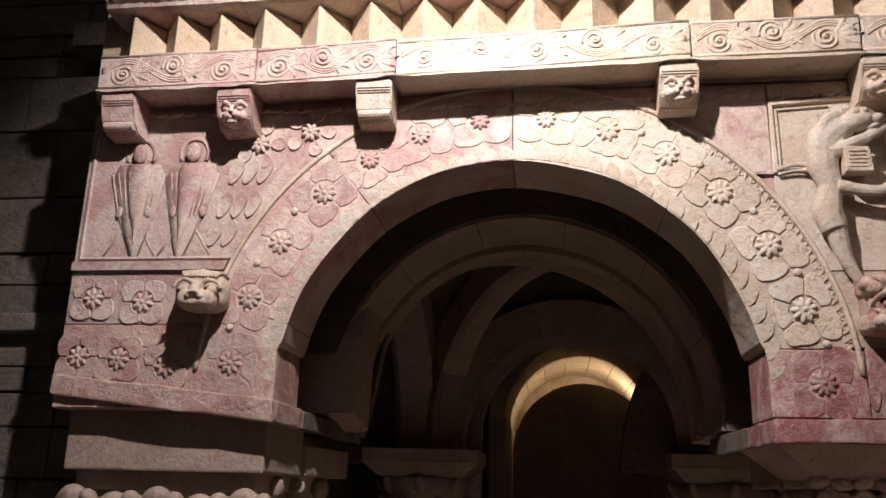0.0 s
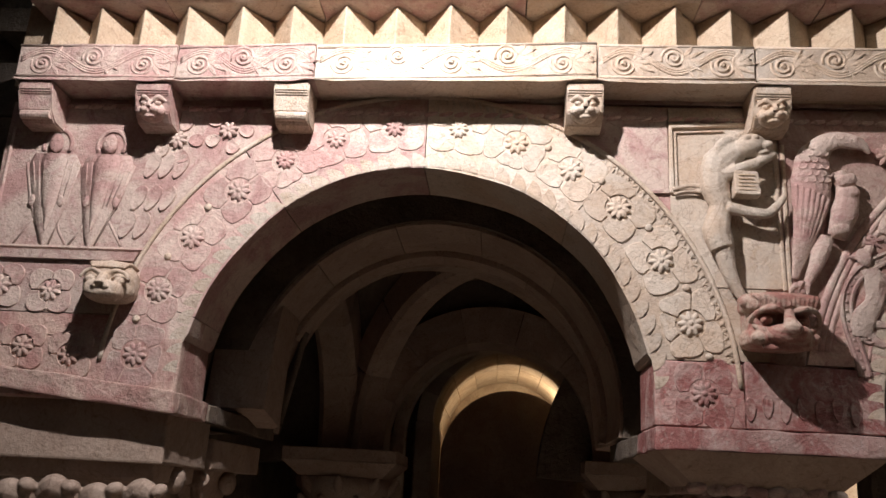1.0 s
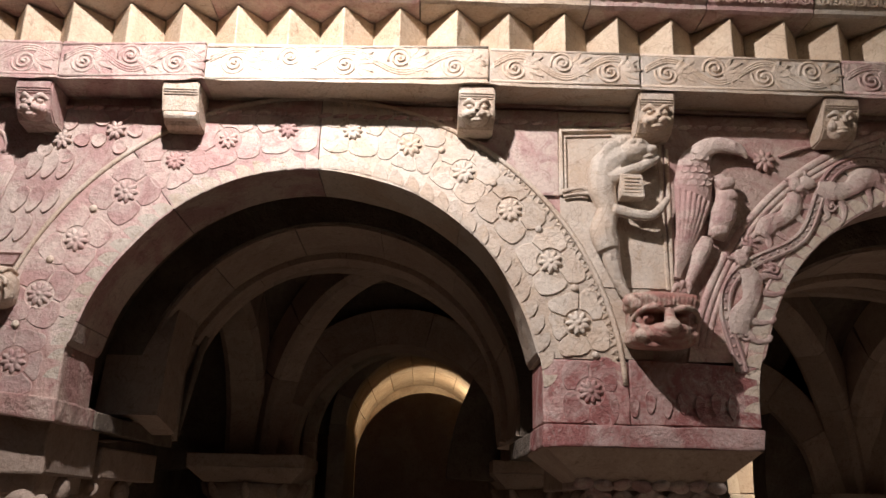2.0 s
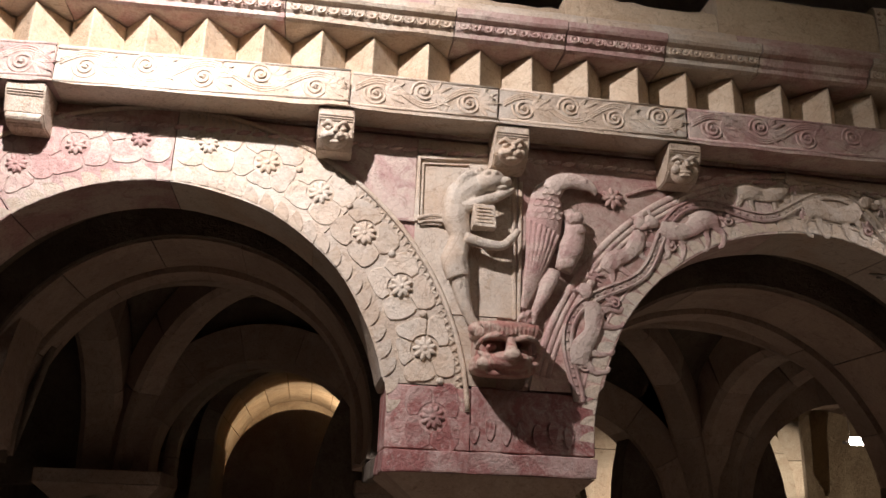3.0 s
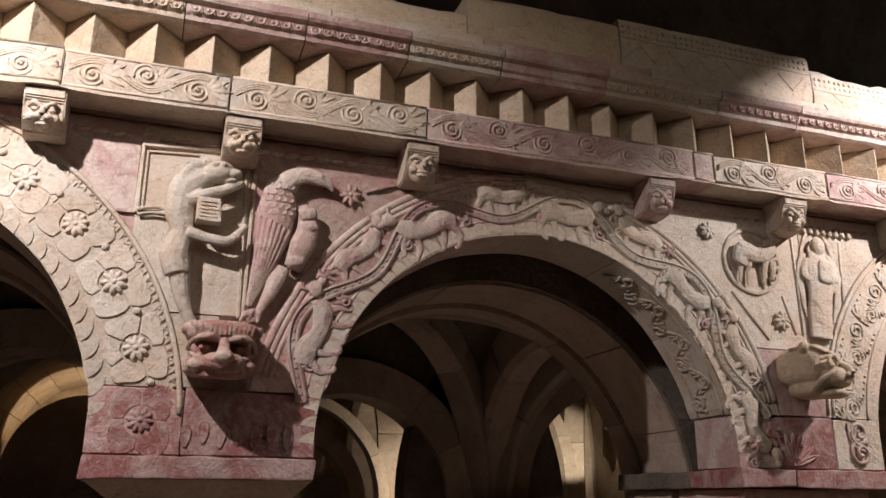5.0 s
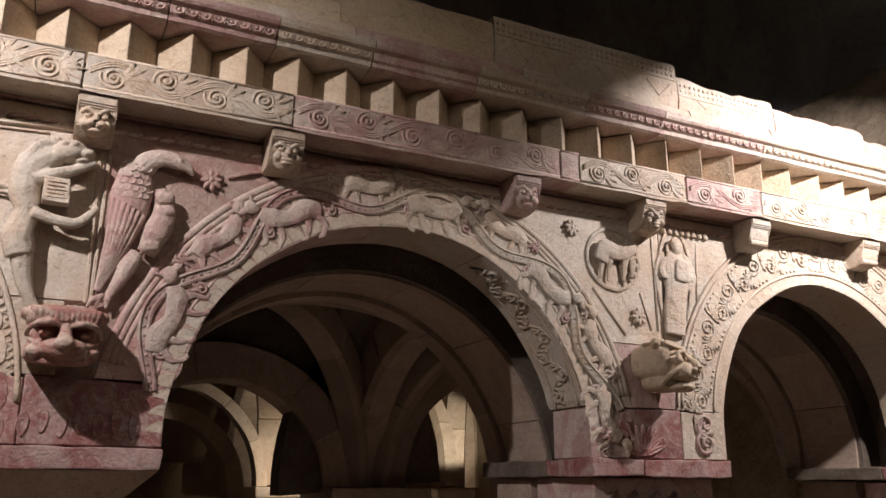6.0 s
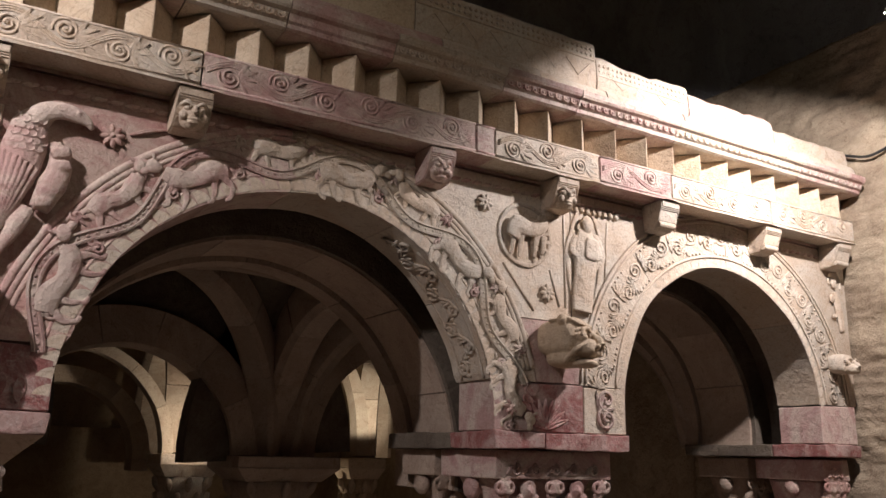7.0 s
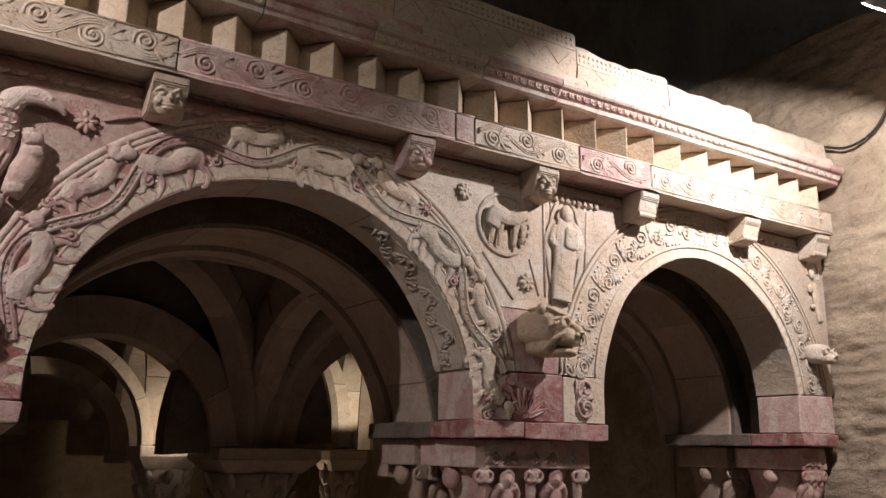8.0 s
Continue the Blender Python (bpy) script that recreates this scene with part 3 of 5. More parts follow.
teeth = tagged(new("dogtooth_course"), "course of buff stone dog-tooth wedges under the cornice", "moulding")
TOOTH = [0.30 + 0.0, 0.455, 0.62, 0.785, 0.965, 1.145, 1.325, 1.506]
TOOTH += [1.506 + 0.1885 * k for k in range(1, 30)]
for i, x in enumerate(TOOTH):
    if x > 7.10:
        break
    half = 0.5 * (TOOTH[i + 1] - x) if x < 1.4 else 0.094
    z0, z1 = 3.188 + sag(x), 3.342 + sag(x) * 0.9
    j = random.uniform(-0.008, 0.008)
    front = -0.128 + random.uniform(-0.008, 0.008)
    tmp = bmesh.new()
    base = [(x - half + 0.001, -0.022), (x + j, front), (x + half - 0.001, -0.022), (x + half * 0.6, 0.03), (x - half * 0.6, 0.03)]
    lo = [tmp.verts.new((a, b, z0)) for a, b in base]
    hi = [tmp.verts.new((a, b, z1)) for a, b in base]
    tmp.faces.new(lo[::-1])
    tmp.faces.new(hi)
    for k in range(5):
        tmp.faces.new((lo[k], lo[(k + 1) % 5], hi[(k + 1) % 5], hi[k]))
    bmesh.ops.bevel(tmp, geom=list(tmp.edges), offset=0.003, segments=1, affect="EDGES")
    part("tooth", tmp, BUFF, teeth)

cornice = tagged(new("cornice"), "projecting marble cornice with a band of small carved leaves", "cornice")
CORNICE_CUTS = (0.21, 0.70, 1.24, 1.95, 2.53, 2.93, 3.30, 3.66, 4.10, 4.62, 5.02, 5.63, 6.55, 7.10)
for i, (x0, x1) in enumerate(zip(CORNICE_CUTS, CORNICE_CUTS[1:])):
    s = 0.5 * (sag(x0) + sag(x1)) * 0.8
    mat = (PINK, CREAM, PINK, CREAM, PINK)[i % 5]
    prof = [(-0.150, 3.345), (-0.165, 3.352), (-0.168, 3.368), (-0.178, 3.376), (-0.186, 3.402), (-0.205, 3.408), (-0.212, 3.418), (-0.212, 3.440), (0.03, 3.440), (0.03, 3.345)]
    tmp = bmesh.new()
    n = 8
    lines = []
    for k in range(n + 1):
        u = k / n
        x = x0 + 0.002 + (x1 - x0 - 0.004) * u
        z = (sag(x0) * (1 - u) + sag(x1) * u) * 0.8
        lines.append([tmp.verts.new((x, a + 0.004 * noise.noise((x * 9, b * 40, i)), b + z + 0.003 * noise.noise((x * 7, i, b * 30)))) for a, b in prof])
    for p, q in zip(lines, lines[1:]):
        for k in range(len(prof)):
            m = (k + 1) % len(prof)
            tmp.faces.new((p[k], p[m], q[m], q[k]))
    tmp.faces.new(lines[0][::-1])
    tmp.faces.new(lines[-1])
    ob = part("cornice_stone", tmp, mat, cornice)
    if i in (7,):
        continue
    bm = bmesh.new()
    n = max(1, round((x1 - x0 - 0.02) / 0.043))
    for k in range(n):
        x = x0 + 0.01 + (x1 - x0 - 0.02) * (k + 0.5) / n
        z = 3.389 + sag(x) * 0.8
        tube(bm, [(x + 0.0155 * math.cos(t), -0.181, z + 0.0135 * math.sin(t)) for t in (2 * math.pi * q / 12 for q in range(13))], 0.0040, 5, 1.4)
        blob(bm, (x, -0.182, z), (0.006, 0.006, 0.006), 0, 1)
        for q in (-1, 1):
            leaf(bm, x + 0.0215, z, -0.180, 0.014, 0.009, q * 90, 0.007, 3)
    part("leaf_band", bm, mat, ob, "band of small carved rings and leaves")

# parapet blocks above the cornice, broken along the south part
parapet = tagged(new("parapet"), "worn stone blocks of the gallery parapet, broken at the top", "parapet")


def parapet_block(x0, x1, y0, z0, z1, mat, ragged=0.0, lozenges=False, band=False):
    bm = bmesh.new()
    n = max(3, int((x1 - x0) / 0.05))
    lines = []
    for k in range(n + 1):
        x = x0 + 0.002 + (x1 - x0 - 0.004) * k / n
        rag = ragged * (noise.noise((x * 9, 1.7, z1)) + 0.7 * noise.noise((x * 31, 4.2, z1)))
        prof = [(y0, z0), (y0 - 0.006, z0 + 0.3 * (z1 - z0)), (y0, z1 - 0.02 + rag), (y0 + 0.012, z1 + rag), (y0 + 0.10, z1 + rag * 1.4), (y0 + 0.20, z1 + rag), (y0 + 0.20, z0)]
        lines.append([bm.verts.new((x, a + 0.004 * noise.noise((x * 8, b * 22, 3.0)), b)) for a, b in prof])
    for p, q in zip(lines, lines[1:]):
        for k in range(7):
            bm.faces.new((p[k], p[(k + 1) % 7], q[(k + 1) % 7], q[k]))
    bm.faces.new(lines[0][::-1])
    bm.faces.new(lines[-1])
    ob = part("parapet_block", bm, mat, parapet)
    if lozenges or band:
        bm = bmesh.new()
        if lozenges:
            zc, h = z0 + 0.36 * (z1 - z0), 0.15 * (z1 - z0)
            p = 0.14
            for s in (1,):
                pts = []
                for k in range(int((x1 - x0 - 0.04) / p * 2) + 1):
                    pts.append((x0 + 0.02 + k * p / 2, y0 - 0.005, zc + s * h * (1 if k % 2 else -1)))
                tube(bm, pts, 0.0032, 4)
        if band:
            for zz, t0 in ((z1 - 0.066, 0), (z1 - 0.038, 1)):
                x = x0 + 0.02
                k = t0
                while x < x1 - 0.02:
                    blob(bm, (x, y0 + 0.004, zz), (0.013, 0.014, 0.011), 40 if k % 2 else -40, 1)
                    x += 0.028
                    k += 1
            tube(bm, [(x0 + 0.01, y0 - 0.003, z1 - 0.09), (x1 - 0.01, y0 - 0.003, z1 - 0.09)], 0.006, 5)
        part("block_carving", bm, mat, ob)


random.seed(5)
for x0, x1 in ((0.92, 1.9), (1.9, 2.46), (2.46, 3.02), (3.02, 3.6), (3.6, 4.33), (4.33, 4.83), (4.83, 5.22), (5.22, 5.72), (5.72, 6.3), (6.3, 7.10)):
    parapet_block(x0, x1, -0.150, 3.443, 3.515 + random.uniform(-0.006, 0.006), (CREAM, PINK, CREAM)[int(x0 * 7) % 3])
for x0, x1, z1, loz, bnd, rag in ((2.2, 2.95, 3.57, False, False, 0.012), (2.95, 3.55, 3.63, False, False, 0.015), (3.55, 4.22, 3.725, False, False, 0.010), (4.22, 5.19, 3.758, True, True, 0.006),
                                  (5.195, 5.80, 3.690, True, True, 0.022), (5.805, 6.45, 3.662, False, False, 0.014), (6.455, 7.10, 3.625, False, False, 0.010)):
    parapet_block(x0, x1, -0.105, 3.520, z1, PINK if 5.8 < x0 < 6 else (BUFF if x0 < 4 else CREAM), rag, loz, bnd)


# ---- corbels with faces under the frieze ----
def corbel_face(bm, kind, w, z, y):
    """A mask cut on the front of a corbel."""
    if kind == "none":
        tube(bm, [(-w * 0.44, y + 0.012, z - 0.030), (w * 0.44, y + 0.012, z - 0.030)], 0.017, 10)
        blob(bm, (0, y + 0.004, z + 0.008), (w * 0.26, 0.010, 0.020), 0, 2)
        return
    long = 0.050 if kind == "man" else 0.040
    blob(bm, (0, y + 0.012, z - 0.012), (w * 0.40, 0.036, long), 0, 3)
    for s in (-1, 1):
        limb(bm, [(s * 0.046, y - 0.008, z + 0.016), (s * 0.026, y - 0.026, z + 0.025), (s * 0.006, y - 0.026, z + 0.012)], [0.005, 0.009, 0.006])
        blob(bm, (s * 0.025, y - 0.019, z + 0.004), (0.012, 0.009, 0.008), s * 8, 2)
        blob(bm, (s * 0.034, y - 0.010, z - 0.020), (0.016, 0.016, 0.017), 0, 2)
        if kind == "beast":
            blob(bm, (s * 0.047, y + 0.010, z + 0.030), (0.012, 0.014, 0.015), s * 25, 2)
            blob(bm, (s * 0.016, y - 0.026, z - 0.022), (0.016, 0.014, 0.012), 0, 2)
    limb(bm, [(0, y - 0.024, z + 0.014), (0, y - 0.036, z - 0.004), (0, y - 0.034, z - 0.014)], [0.006, 0.009, 0.011])
    blob(bm, (0, y - 0.020, z - 0.032), (0.022, 0.010, 0.005), 0, 2)
    blob(bm, (0, y - 0.016, z - 0.043), (0.020, 0.012, 0.007), 0, 2)


CORBELS = ((0.278, "none", PINK), (0.692, "beast", PINK), (1.170, "none", CREAM), (2.150, "beast", CREAM), (2.752, "beast", CREAM), (3.376, "man", CREAM),
           (4.360, "beast", PINK), (5.002, "man", CREAM), (5.622, "none", CREAM), (6.372, "none", CREAM), (6.972, "none", CREAM))
for x, kind, mat in CORBELS:
    top = thing("corbel", {"none": "plain worn stone corbel under the frieze", "beast": "stone corbel carved with a beast mask under the frieze", "man": "stone corbel carved with a face mask under the frieze"}[kind], "corbel", "corbels under the frieze")
    w = 0.120
    top.location = (x, 0, 2.968 + sag(x))
    bm = bmesh.new()
    tmp = bmesh.new()
    prof = [(-0.130, 0.086), (-0.130, 0.050), (-0.116, 0.045), (-0.104, -0.016), (-0.070, -0.046), (0.0, -0.052), (0.01, 0.086)]
    lo = [tmp.verts.new((-w / 2, a, b)) for a, b in prof]
    hi = [tmp.verts.new((w / 2, a, b)) for a, b in prof]
    tmp.faces.new(lo)
    tmp.faces.new(hi[::-1])
    for k in range(7):
        tmp.faces.new((lo[k], lo[(k + 1) % 7], hi[(k + 1) % 7], hi[k]))
    bmesh.ops.bevel(tmp, geom=list(tmp.edges), offset=0.005, segments=2, affect="EDGES")
    absorb(bm, tmp)
    part("block", bm, mat, top)
    bm = bmesh.new()
    corbel_face(bm, kind, w, 0.006, -0.102)
    fused(part("mask", bm, mat, top, "", True), 0.0024, 2)


# ---- imposts, capitals and columns ----
def capital(x0, x1, y0, y1, mat, label, plain_top=False):
    """A carved capital below an impost: moulded abacus, tapering bell with leaves, volutes and small masks, and its column."""
    top = thing("capital", label, "capital", "carved capitals")
    cx, cy, w, d = (x0 + x1) / 2, (y0 + y1) / 2, x1 - x0, y1 - y0
    bm = bmesh.new()
    box(bm, x0 + 0.02, x1 - 0.02, y0 + 0.012, y1 - 0.02, 1.772, 1.965 if plain_top else 1.886, 0.008, 0.003)
    part("abacus", bm, RIBSTONE if plain_top else mat, top)
    if plain_top:
        bm = bmesh.new()
        box(bm, x0 + 0.05, x1 - 0.05, y0 + 0.045, y1 - 0.05, 1.715, 1.793, 0.012, 0.004)
        part("lower_slab", bm, RIBSTONE, top)
    bm = bmesh.new()
    n = 0 if plain_top else max(2, round((w - 0.1) / 0.11))
    for k in range(n):
        c = x0 + 0.07 + (w - 0.14) * (k + 0.5) / n
        tube(bm, spiral(c, 1.808, y0 + 0.010, 0.026, 1.4, 90, 1 if k % 2 else -1, 14), 0.006, 5)
        leaf(bm, c - 0.05, 1.790, y0 + 0.012, 0.07, 0.03, 35, 0.009, 3)
    part("abacus_carving", bm, mat, top, "", True)
    bm = bmesh.new()
    rows = []
    for k in range(9):
        u = k / 8
        f = 1 - 0.34 * u ** 0.7
        hw, hd, z = (w / 2 - 0.05) * f, (d / 2 - 0.05) * f, 1.795 - 0.36 * u
        m = 0.5 + 0.5 * u
        row = []
        for q in range(24):
            a = 2 * math.pi * q / 24
            c, s = math.cos(a), math.sin(a)
            e = 1 / max(abs(c), abs(s)) * (1 - m * 0.6) + m * 0.6
            row.append(bm.verts.new((cx + hw * c * e, cy + hd * s * e, z)))
        rows.append(row)
    for p, q in zip(rows, rows[1:]):
        for k in range(24):
            bm.faces.new((p[k], p[(k + 1) % 24], q[(k + 1) % 24], q[k]))
    bm.faces.new(rows[0])
    bm.faces.new(rows[-1][::-1])
    part("bell", bm, mat, top, "", True)
    bm = bmesh.new()
    for k in range(5):
        c = x0 + 0.07 + (w - 0.14) * k / 4
        if plain_top:
            limb(bm, [(c - 0.05, y0 + 0.03, 1.66), (c, y0 + 0.01, 1.69 - 0.02 * (k % 2)), (c + 0.06, y0 + 0.02, 1.655)], [0.030, 0.042, 0.026], 9)
            blob(bm, (c + 0.06, y0 + 0.0, 1.69), (0.030, 0.030, 0.024), 20 * (k - 2), 2)
            limb(bm, [(c - 0.02, y0 + 0.03, 1.65), (c - 0.03, y0 + 0.04, 1.58), (c, y0 + 0.06, 1.52)], [0.024, 0.018, 0.014], 7)
        elif k % 2:
            blob(bm, (c, y0 + 0.040, 1.722), (0.027, 0.030, 0.036), 0, 3)
            limb(bm, [(c - 0.030, y0 + 0.035, 1.705), (c - 0.026, y0 + 0.030, 1.745), (c, y0 + 0.024, 1.762), (c + 0.026, y0 + 0.030, 1.745), (c + 0.030, y0 + 0.035, 1.705)], [0.008, 0.011, 0.012, 0.011, 0.008], 7)
            for s in (-1, 1):
                blob(bm, (c + s * 0.010, y0 + 0.012, 1.728), (0.006, 0.005, 0.004), 0, 1)
                limb(bm, [(c + s * 0.03, y0 + 0.03, 1.70), (c + s * 0.055, y0 + 0.05, 1.66), (c + s * 0.05, y0 + 0.075, 1.58)], [0.022, 0.024, 0.014])
            blob(bm, (c, y0 + 0.009, 1.718), (0.005, 0.007, 0.010), 0, 1)
            limb(bm, [(c, y0 + 0.05, 1.70), (c, y0 + 0.045, 1.64), (c, y0 + 0.08, 1.55)], [0.03, 0.036, 0.02])
        else:
            for s in (-1, 1):
                tube(bm, spiral(c + s * 0.024, 1.742, y0 + 0.02, 0.036, 1.5, 90, s, 18), 0.009, 6)
            limb(bm, [(c, y0 + 0.04, 1.71), (c, y0 + 0.05, 1.62), (c, y0 + 0.085, 1.52)], [0.026, 0.022, 0.012])
    for s, xx in ((-1, x0), (1, x1)):
        blob(bm, (xx - s * 0.05, cy, 1.73), (0.035, 0.05, 0.05), 0, 2)
    fused(part("carving", bm, mat, top, "", True), 0.005, 2)
    bm = bmesh.new()
    for xx in ((cx - w * 0.23, cx + w * 0.23) if w > 0.6 else (cx,)):
        tube(bm, [(xx, cy, 1.45), (xx, cy, 1.42), (xx, cy, 1.40), (xx, cy, 0.16), (xx, cy, 0.10), (xx, cy, 0.0)], [0.13, 0.13, 0.105, 0.112, 0.15, 0.17], 20)
    part("shaft", bm, ROSE, top, "", True)
    return top


for i, (a, b) in enumerate(PIERS):
    top = thing("impost", "red and white veined marble impost slab", "impost", "impost slabs")
    cuts = (0.0, 1.0) if i in (0, 3) else ((0.0, 1.0) if i == 1 else (0.0, 0.36, 1.0))
    for u0, u1, ya, yb in [(p, q, -0.018, 0.318) for p, q in zip(cuts, cuts[1:])] + [(0.0, 1.0, 0.322, (1.24, 1.0, 0.88, 0.95)[i])]:
        bm = bmesh.new()
        x0, x1 = a - 0.006 + (b - a + 0.012) * u0, a - 0.006 + (b - a + 0.012) * u1
        tmp = bmesh.new()
        box(tmp, x0 + 0.002, x1 - 0.002, ya, yb, 1.893, IMPOST_TOP, 0.006, 0.003)
        bmesh.ops.subdivide_edges(tmp, edges=[e for e in tmp.edges if e.calc_length() > 0.15], cuts=9, use_grid_fill=True)
        for v in tmp.verts:
            v.co += 0.0055 * noise.noise_vector(v.co * 13) + 0.003 * noise.noise_vector(v.co * 37)
            if i == 0:
                v.co.z += 0.035 + 0.075 * (0.873 - v.co.x) / 0.74
        absorb(bm, tmp)
        # rear stone takes the darker vault stone, painting in the shade behind the wall
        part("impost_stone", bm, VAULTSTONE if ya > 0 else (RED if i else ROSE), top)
    ins = ((0.015, 0.015, 0.045), (0.115, 0.085, 0.105), (0.030, 0.030, 0.040), (0.03, 0.015, 0.03))[i]
    if i == 1:
        bm = bmesh.new()
        x0, x1, y0 = a + ins[0], b - ins[1], ins[2]
        hexa(bm, [(a + 0.004, -0.008, 1.8925), (b - 0.004, -0.008, 1.8925), (b - 0.004, 0.49, 1.8925), (a + 0.004, 0.49, 1.8925), (x0 + 0.02, y0, 1.795), (x1 - 0.02, y0, 1.795), (x1 - 0.02, 0.47, 1.795), (x0 + 0.02, 0.47, 1.795)])
        bmesh.ops.recalc_face_normals(bm, faces=list(bm.faces))
        part("impost_splay", bm, RIBSTONE, top, "dark sloping underside")
        for k in range(8):
            u = (k + 0.5) / 8
            bm = bmesh.new()
            blob(bm, (x0 + (x1 - x0) * u, y0 + 0.012, 1.792 - 0.006 * (k % 2)), (0.034, 0.030, 0.022), 12 * (-1) ** k, 2)
            for v in bm.verts:
                v.co += 0.004 * noise.noise_vector(v.co * 25)
            part("carved_knob", bm, PINK, top, "", True)
    capital(a + ins[0], b - ins[1], ins[2], 0.50, (RIBSTONE, PINK, PINK, ROSE)[i], "dim carved capital with masks and volutes on paired columns" if i != 0 else "dark plain-topped capital carved with worn beasts", i == 0)
    capital(a + ins[0], b - ins[1], 0.52, (1.20, 0.97, 0.86, 0.92)[i], RIBSTONE, "dark carved capital on the inner columns of the pier")

# ---- inside the gallery: second arches, ribs, vault cells, inner arcade ----
ROW2 = 3.0
COLUMNS = ((0.93, 1.98), (2.80, 1.98), (4.88, 1.835), (7.00, 1.835))
SECOND = {"a": (1.622, 2.07, 0.755, 0.73, 1.12), "b": (3.91, 1.82, 0.91, 0.50, 0.86), "c": (6.108, 2.03, 0.75, 0.50, 0.86)}


def arc_between(p, q, top, power=1.0, n=40):
    """A half-round line from p to q whose crown lies at the height top."""
    pts = []
    for k in range(n + 1):
        u = -1 + 2 * k / n
        w = (u + 1) / 2
        foot = p[2] + (q[2] - p[2]) * w
        pts.append((p[0] + (q[0] - p[0]) * w, p[1] + (q[1] - p[1]) * w, foot + (top - foot) * math.sqrt(max(0.0, 1 - u * u)) ** power))
    return even(pts, n)


def even(pts, n):
    """The same line cut into n steps of equal length."""
    p = [Vector(q) for q in pts]
    run = [0.0]
    for a, b in zip(p, p[1:]):
        run.append(run[-1] + (b - a).length)
    out, i = [], 0
    for k in range(n + 1):
        d = run[-1] * k / n
        while i < len(p) - 2 and run[i + 1] < d:
            i += 1
        out.append(p[i].lerp(p[i + 1], min(1.0, (d - run[i]) / max(1e-6, run[i + 1] - run[i]))))
    return out


def stones_of_rib(parent, pts, w, h, material, pieces=5, name="rib_stone_block"):
    """A square rib laid in several stones with thin joints."""
    pts = [Vector(p) for p in pts]
    n = len(pts) - 1
    cuts = [round(n * k / pieces) for k in range(pieces + 1)]
    for a, b in zip(cuts, cuts[1:]):
        run = pts[a:b + 1]
        run[0] = run[0].lerp(run[1], 0.03)
        bm = bmesh.new()
        sweep(bm, run, w + random.uniform(-0.004, 0.004), h)
        part(name, bm, material, parent)


def stones_of_ring(parent, cx, cz, r0, r1, a0, a1, y0, y1, material, pieces=7, name="arch_stone"):
    step = (a1 - a0) / pieces
    for k in range(pieces):
        bm = bmesh.new()
        ring(bm, cx, cz, r0 + random.uniform(-0.003, 0.003), r1, a0 + step * k + 0.12, a0 + step * (k + 1) - 0.12, y0, y1, 9, wobble=0.006)
        bmesh.ops.bevel(bm, geom=[e for e in bm.edges if len(e.link_faces) == 2 and e.calc_face_angle(0) > 0.6], offset=0.010, segments=2, affect="EDGES")
        part(name, bm, material, parent)


for i, key in enumerate("abc"):
    cx, cz, r0, y0, y1 = SECOND[key]
    second = thing("second_arch", "plain dim stone arch behind the carved arcade", "arch", "plain arches behind the arcade")
    stones_of_ring(second, cx, cz, r0, r0 + 0.34, -7, 187, y0, y1, RIBSTONE)
    stones_of_ring(second, cx, cz, r0 - 0.022, r0 + 0.30, -7, 187, y1 + 0.012, y1 + 0.15, RIBSTONE, 6, "inner_order")
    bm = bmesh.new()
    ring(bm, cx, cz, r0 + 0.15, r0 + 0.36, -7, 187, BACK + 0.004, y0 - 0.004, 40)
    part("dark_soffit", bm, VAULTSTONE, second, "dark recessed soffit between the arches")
    # dark ring before the arch face; its colour stands for shade there
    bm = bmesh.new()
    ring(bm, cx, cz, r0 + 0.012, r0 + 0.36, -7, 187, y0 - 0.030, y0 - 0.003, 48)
    part("dark_face", bm, VAULTSTONE, second, "dark ring whose colour stands for shade on the arch face")

    (xl, zl), (xr, zr) = COLUMNS[i], COLUMNS[i + 1]
    crown = (2.98, 2.88, 2.95)[i]
    front = y1 + 0.20
    vault = thing("rib_vault", "dark rough stone cross vault with square ribs", "vault", "vault bays of the gallery")
    fl, fr = cx - r0 - 0.02, cx + r0 + 0.02
    for p, q in (((xl + 0.14, ROW2 - 0.16, zl), (fr, front, IMPOST_TOP)), ((xr - 0.16, ROW2 - 0.16, zr), (fl, front, IMPOST_TOP))):
        stones_of_rib(vault, arc_between(p, q, crown, 0.92), 0.20, 0.22, RIBSTONE, 7)
    bm = bmesh.new()
    n = 26
    grid = []
    for a in range(n + 1):
        row = []
        for b in range(n + 1):
            u, v = -1 + 2 * a / n, -1 + 2 * b / n
            h = max(math.sqrt(max(0, 1 - u * u)), math.sqrt(max(0, 1 - v * v)))
            x, y = (xl + xr) / 2 + u * (xr - xl) / 2 * 1.02, (front - 0.1 + ROW2) / 2 + v * (ROW2 - front + 0.1) / 2 * 1.02
            row.append(bm.verts.new((x, y, 1.95 + (crown + 0.20 - 1.95) * h + 0.03 * noise.noise((x * 4, y * 4, 0)) + 0.012 * noise.noise((x * 15, y * 15, 2)))))
        grid.append(row)
    for a in range(n):
        for b in range(n):
            bm.faces.new((grid[a][b], grid[a + 1][b], grid[a + 1][b + 1], grid[a][b + 1]))
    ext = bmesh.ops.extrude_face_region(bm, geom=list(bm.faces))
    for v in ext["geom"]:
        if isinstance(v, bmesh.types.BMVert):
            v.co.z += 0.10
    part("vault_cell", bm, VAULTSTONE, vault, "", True)

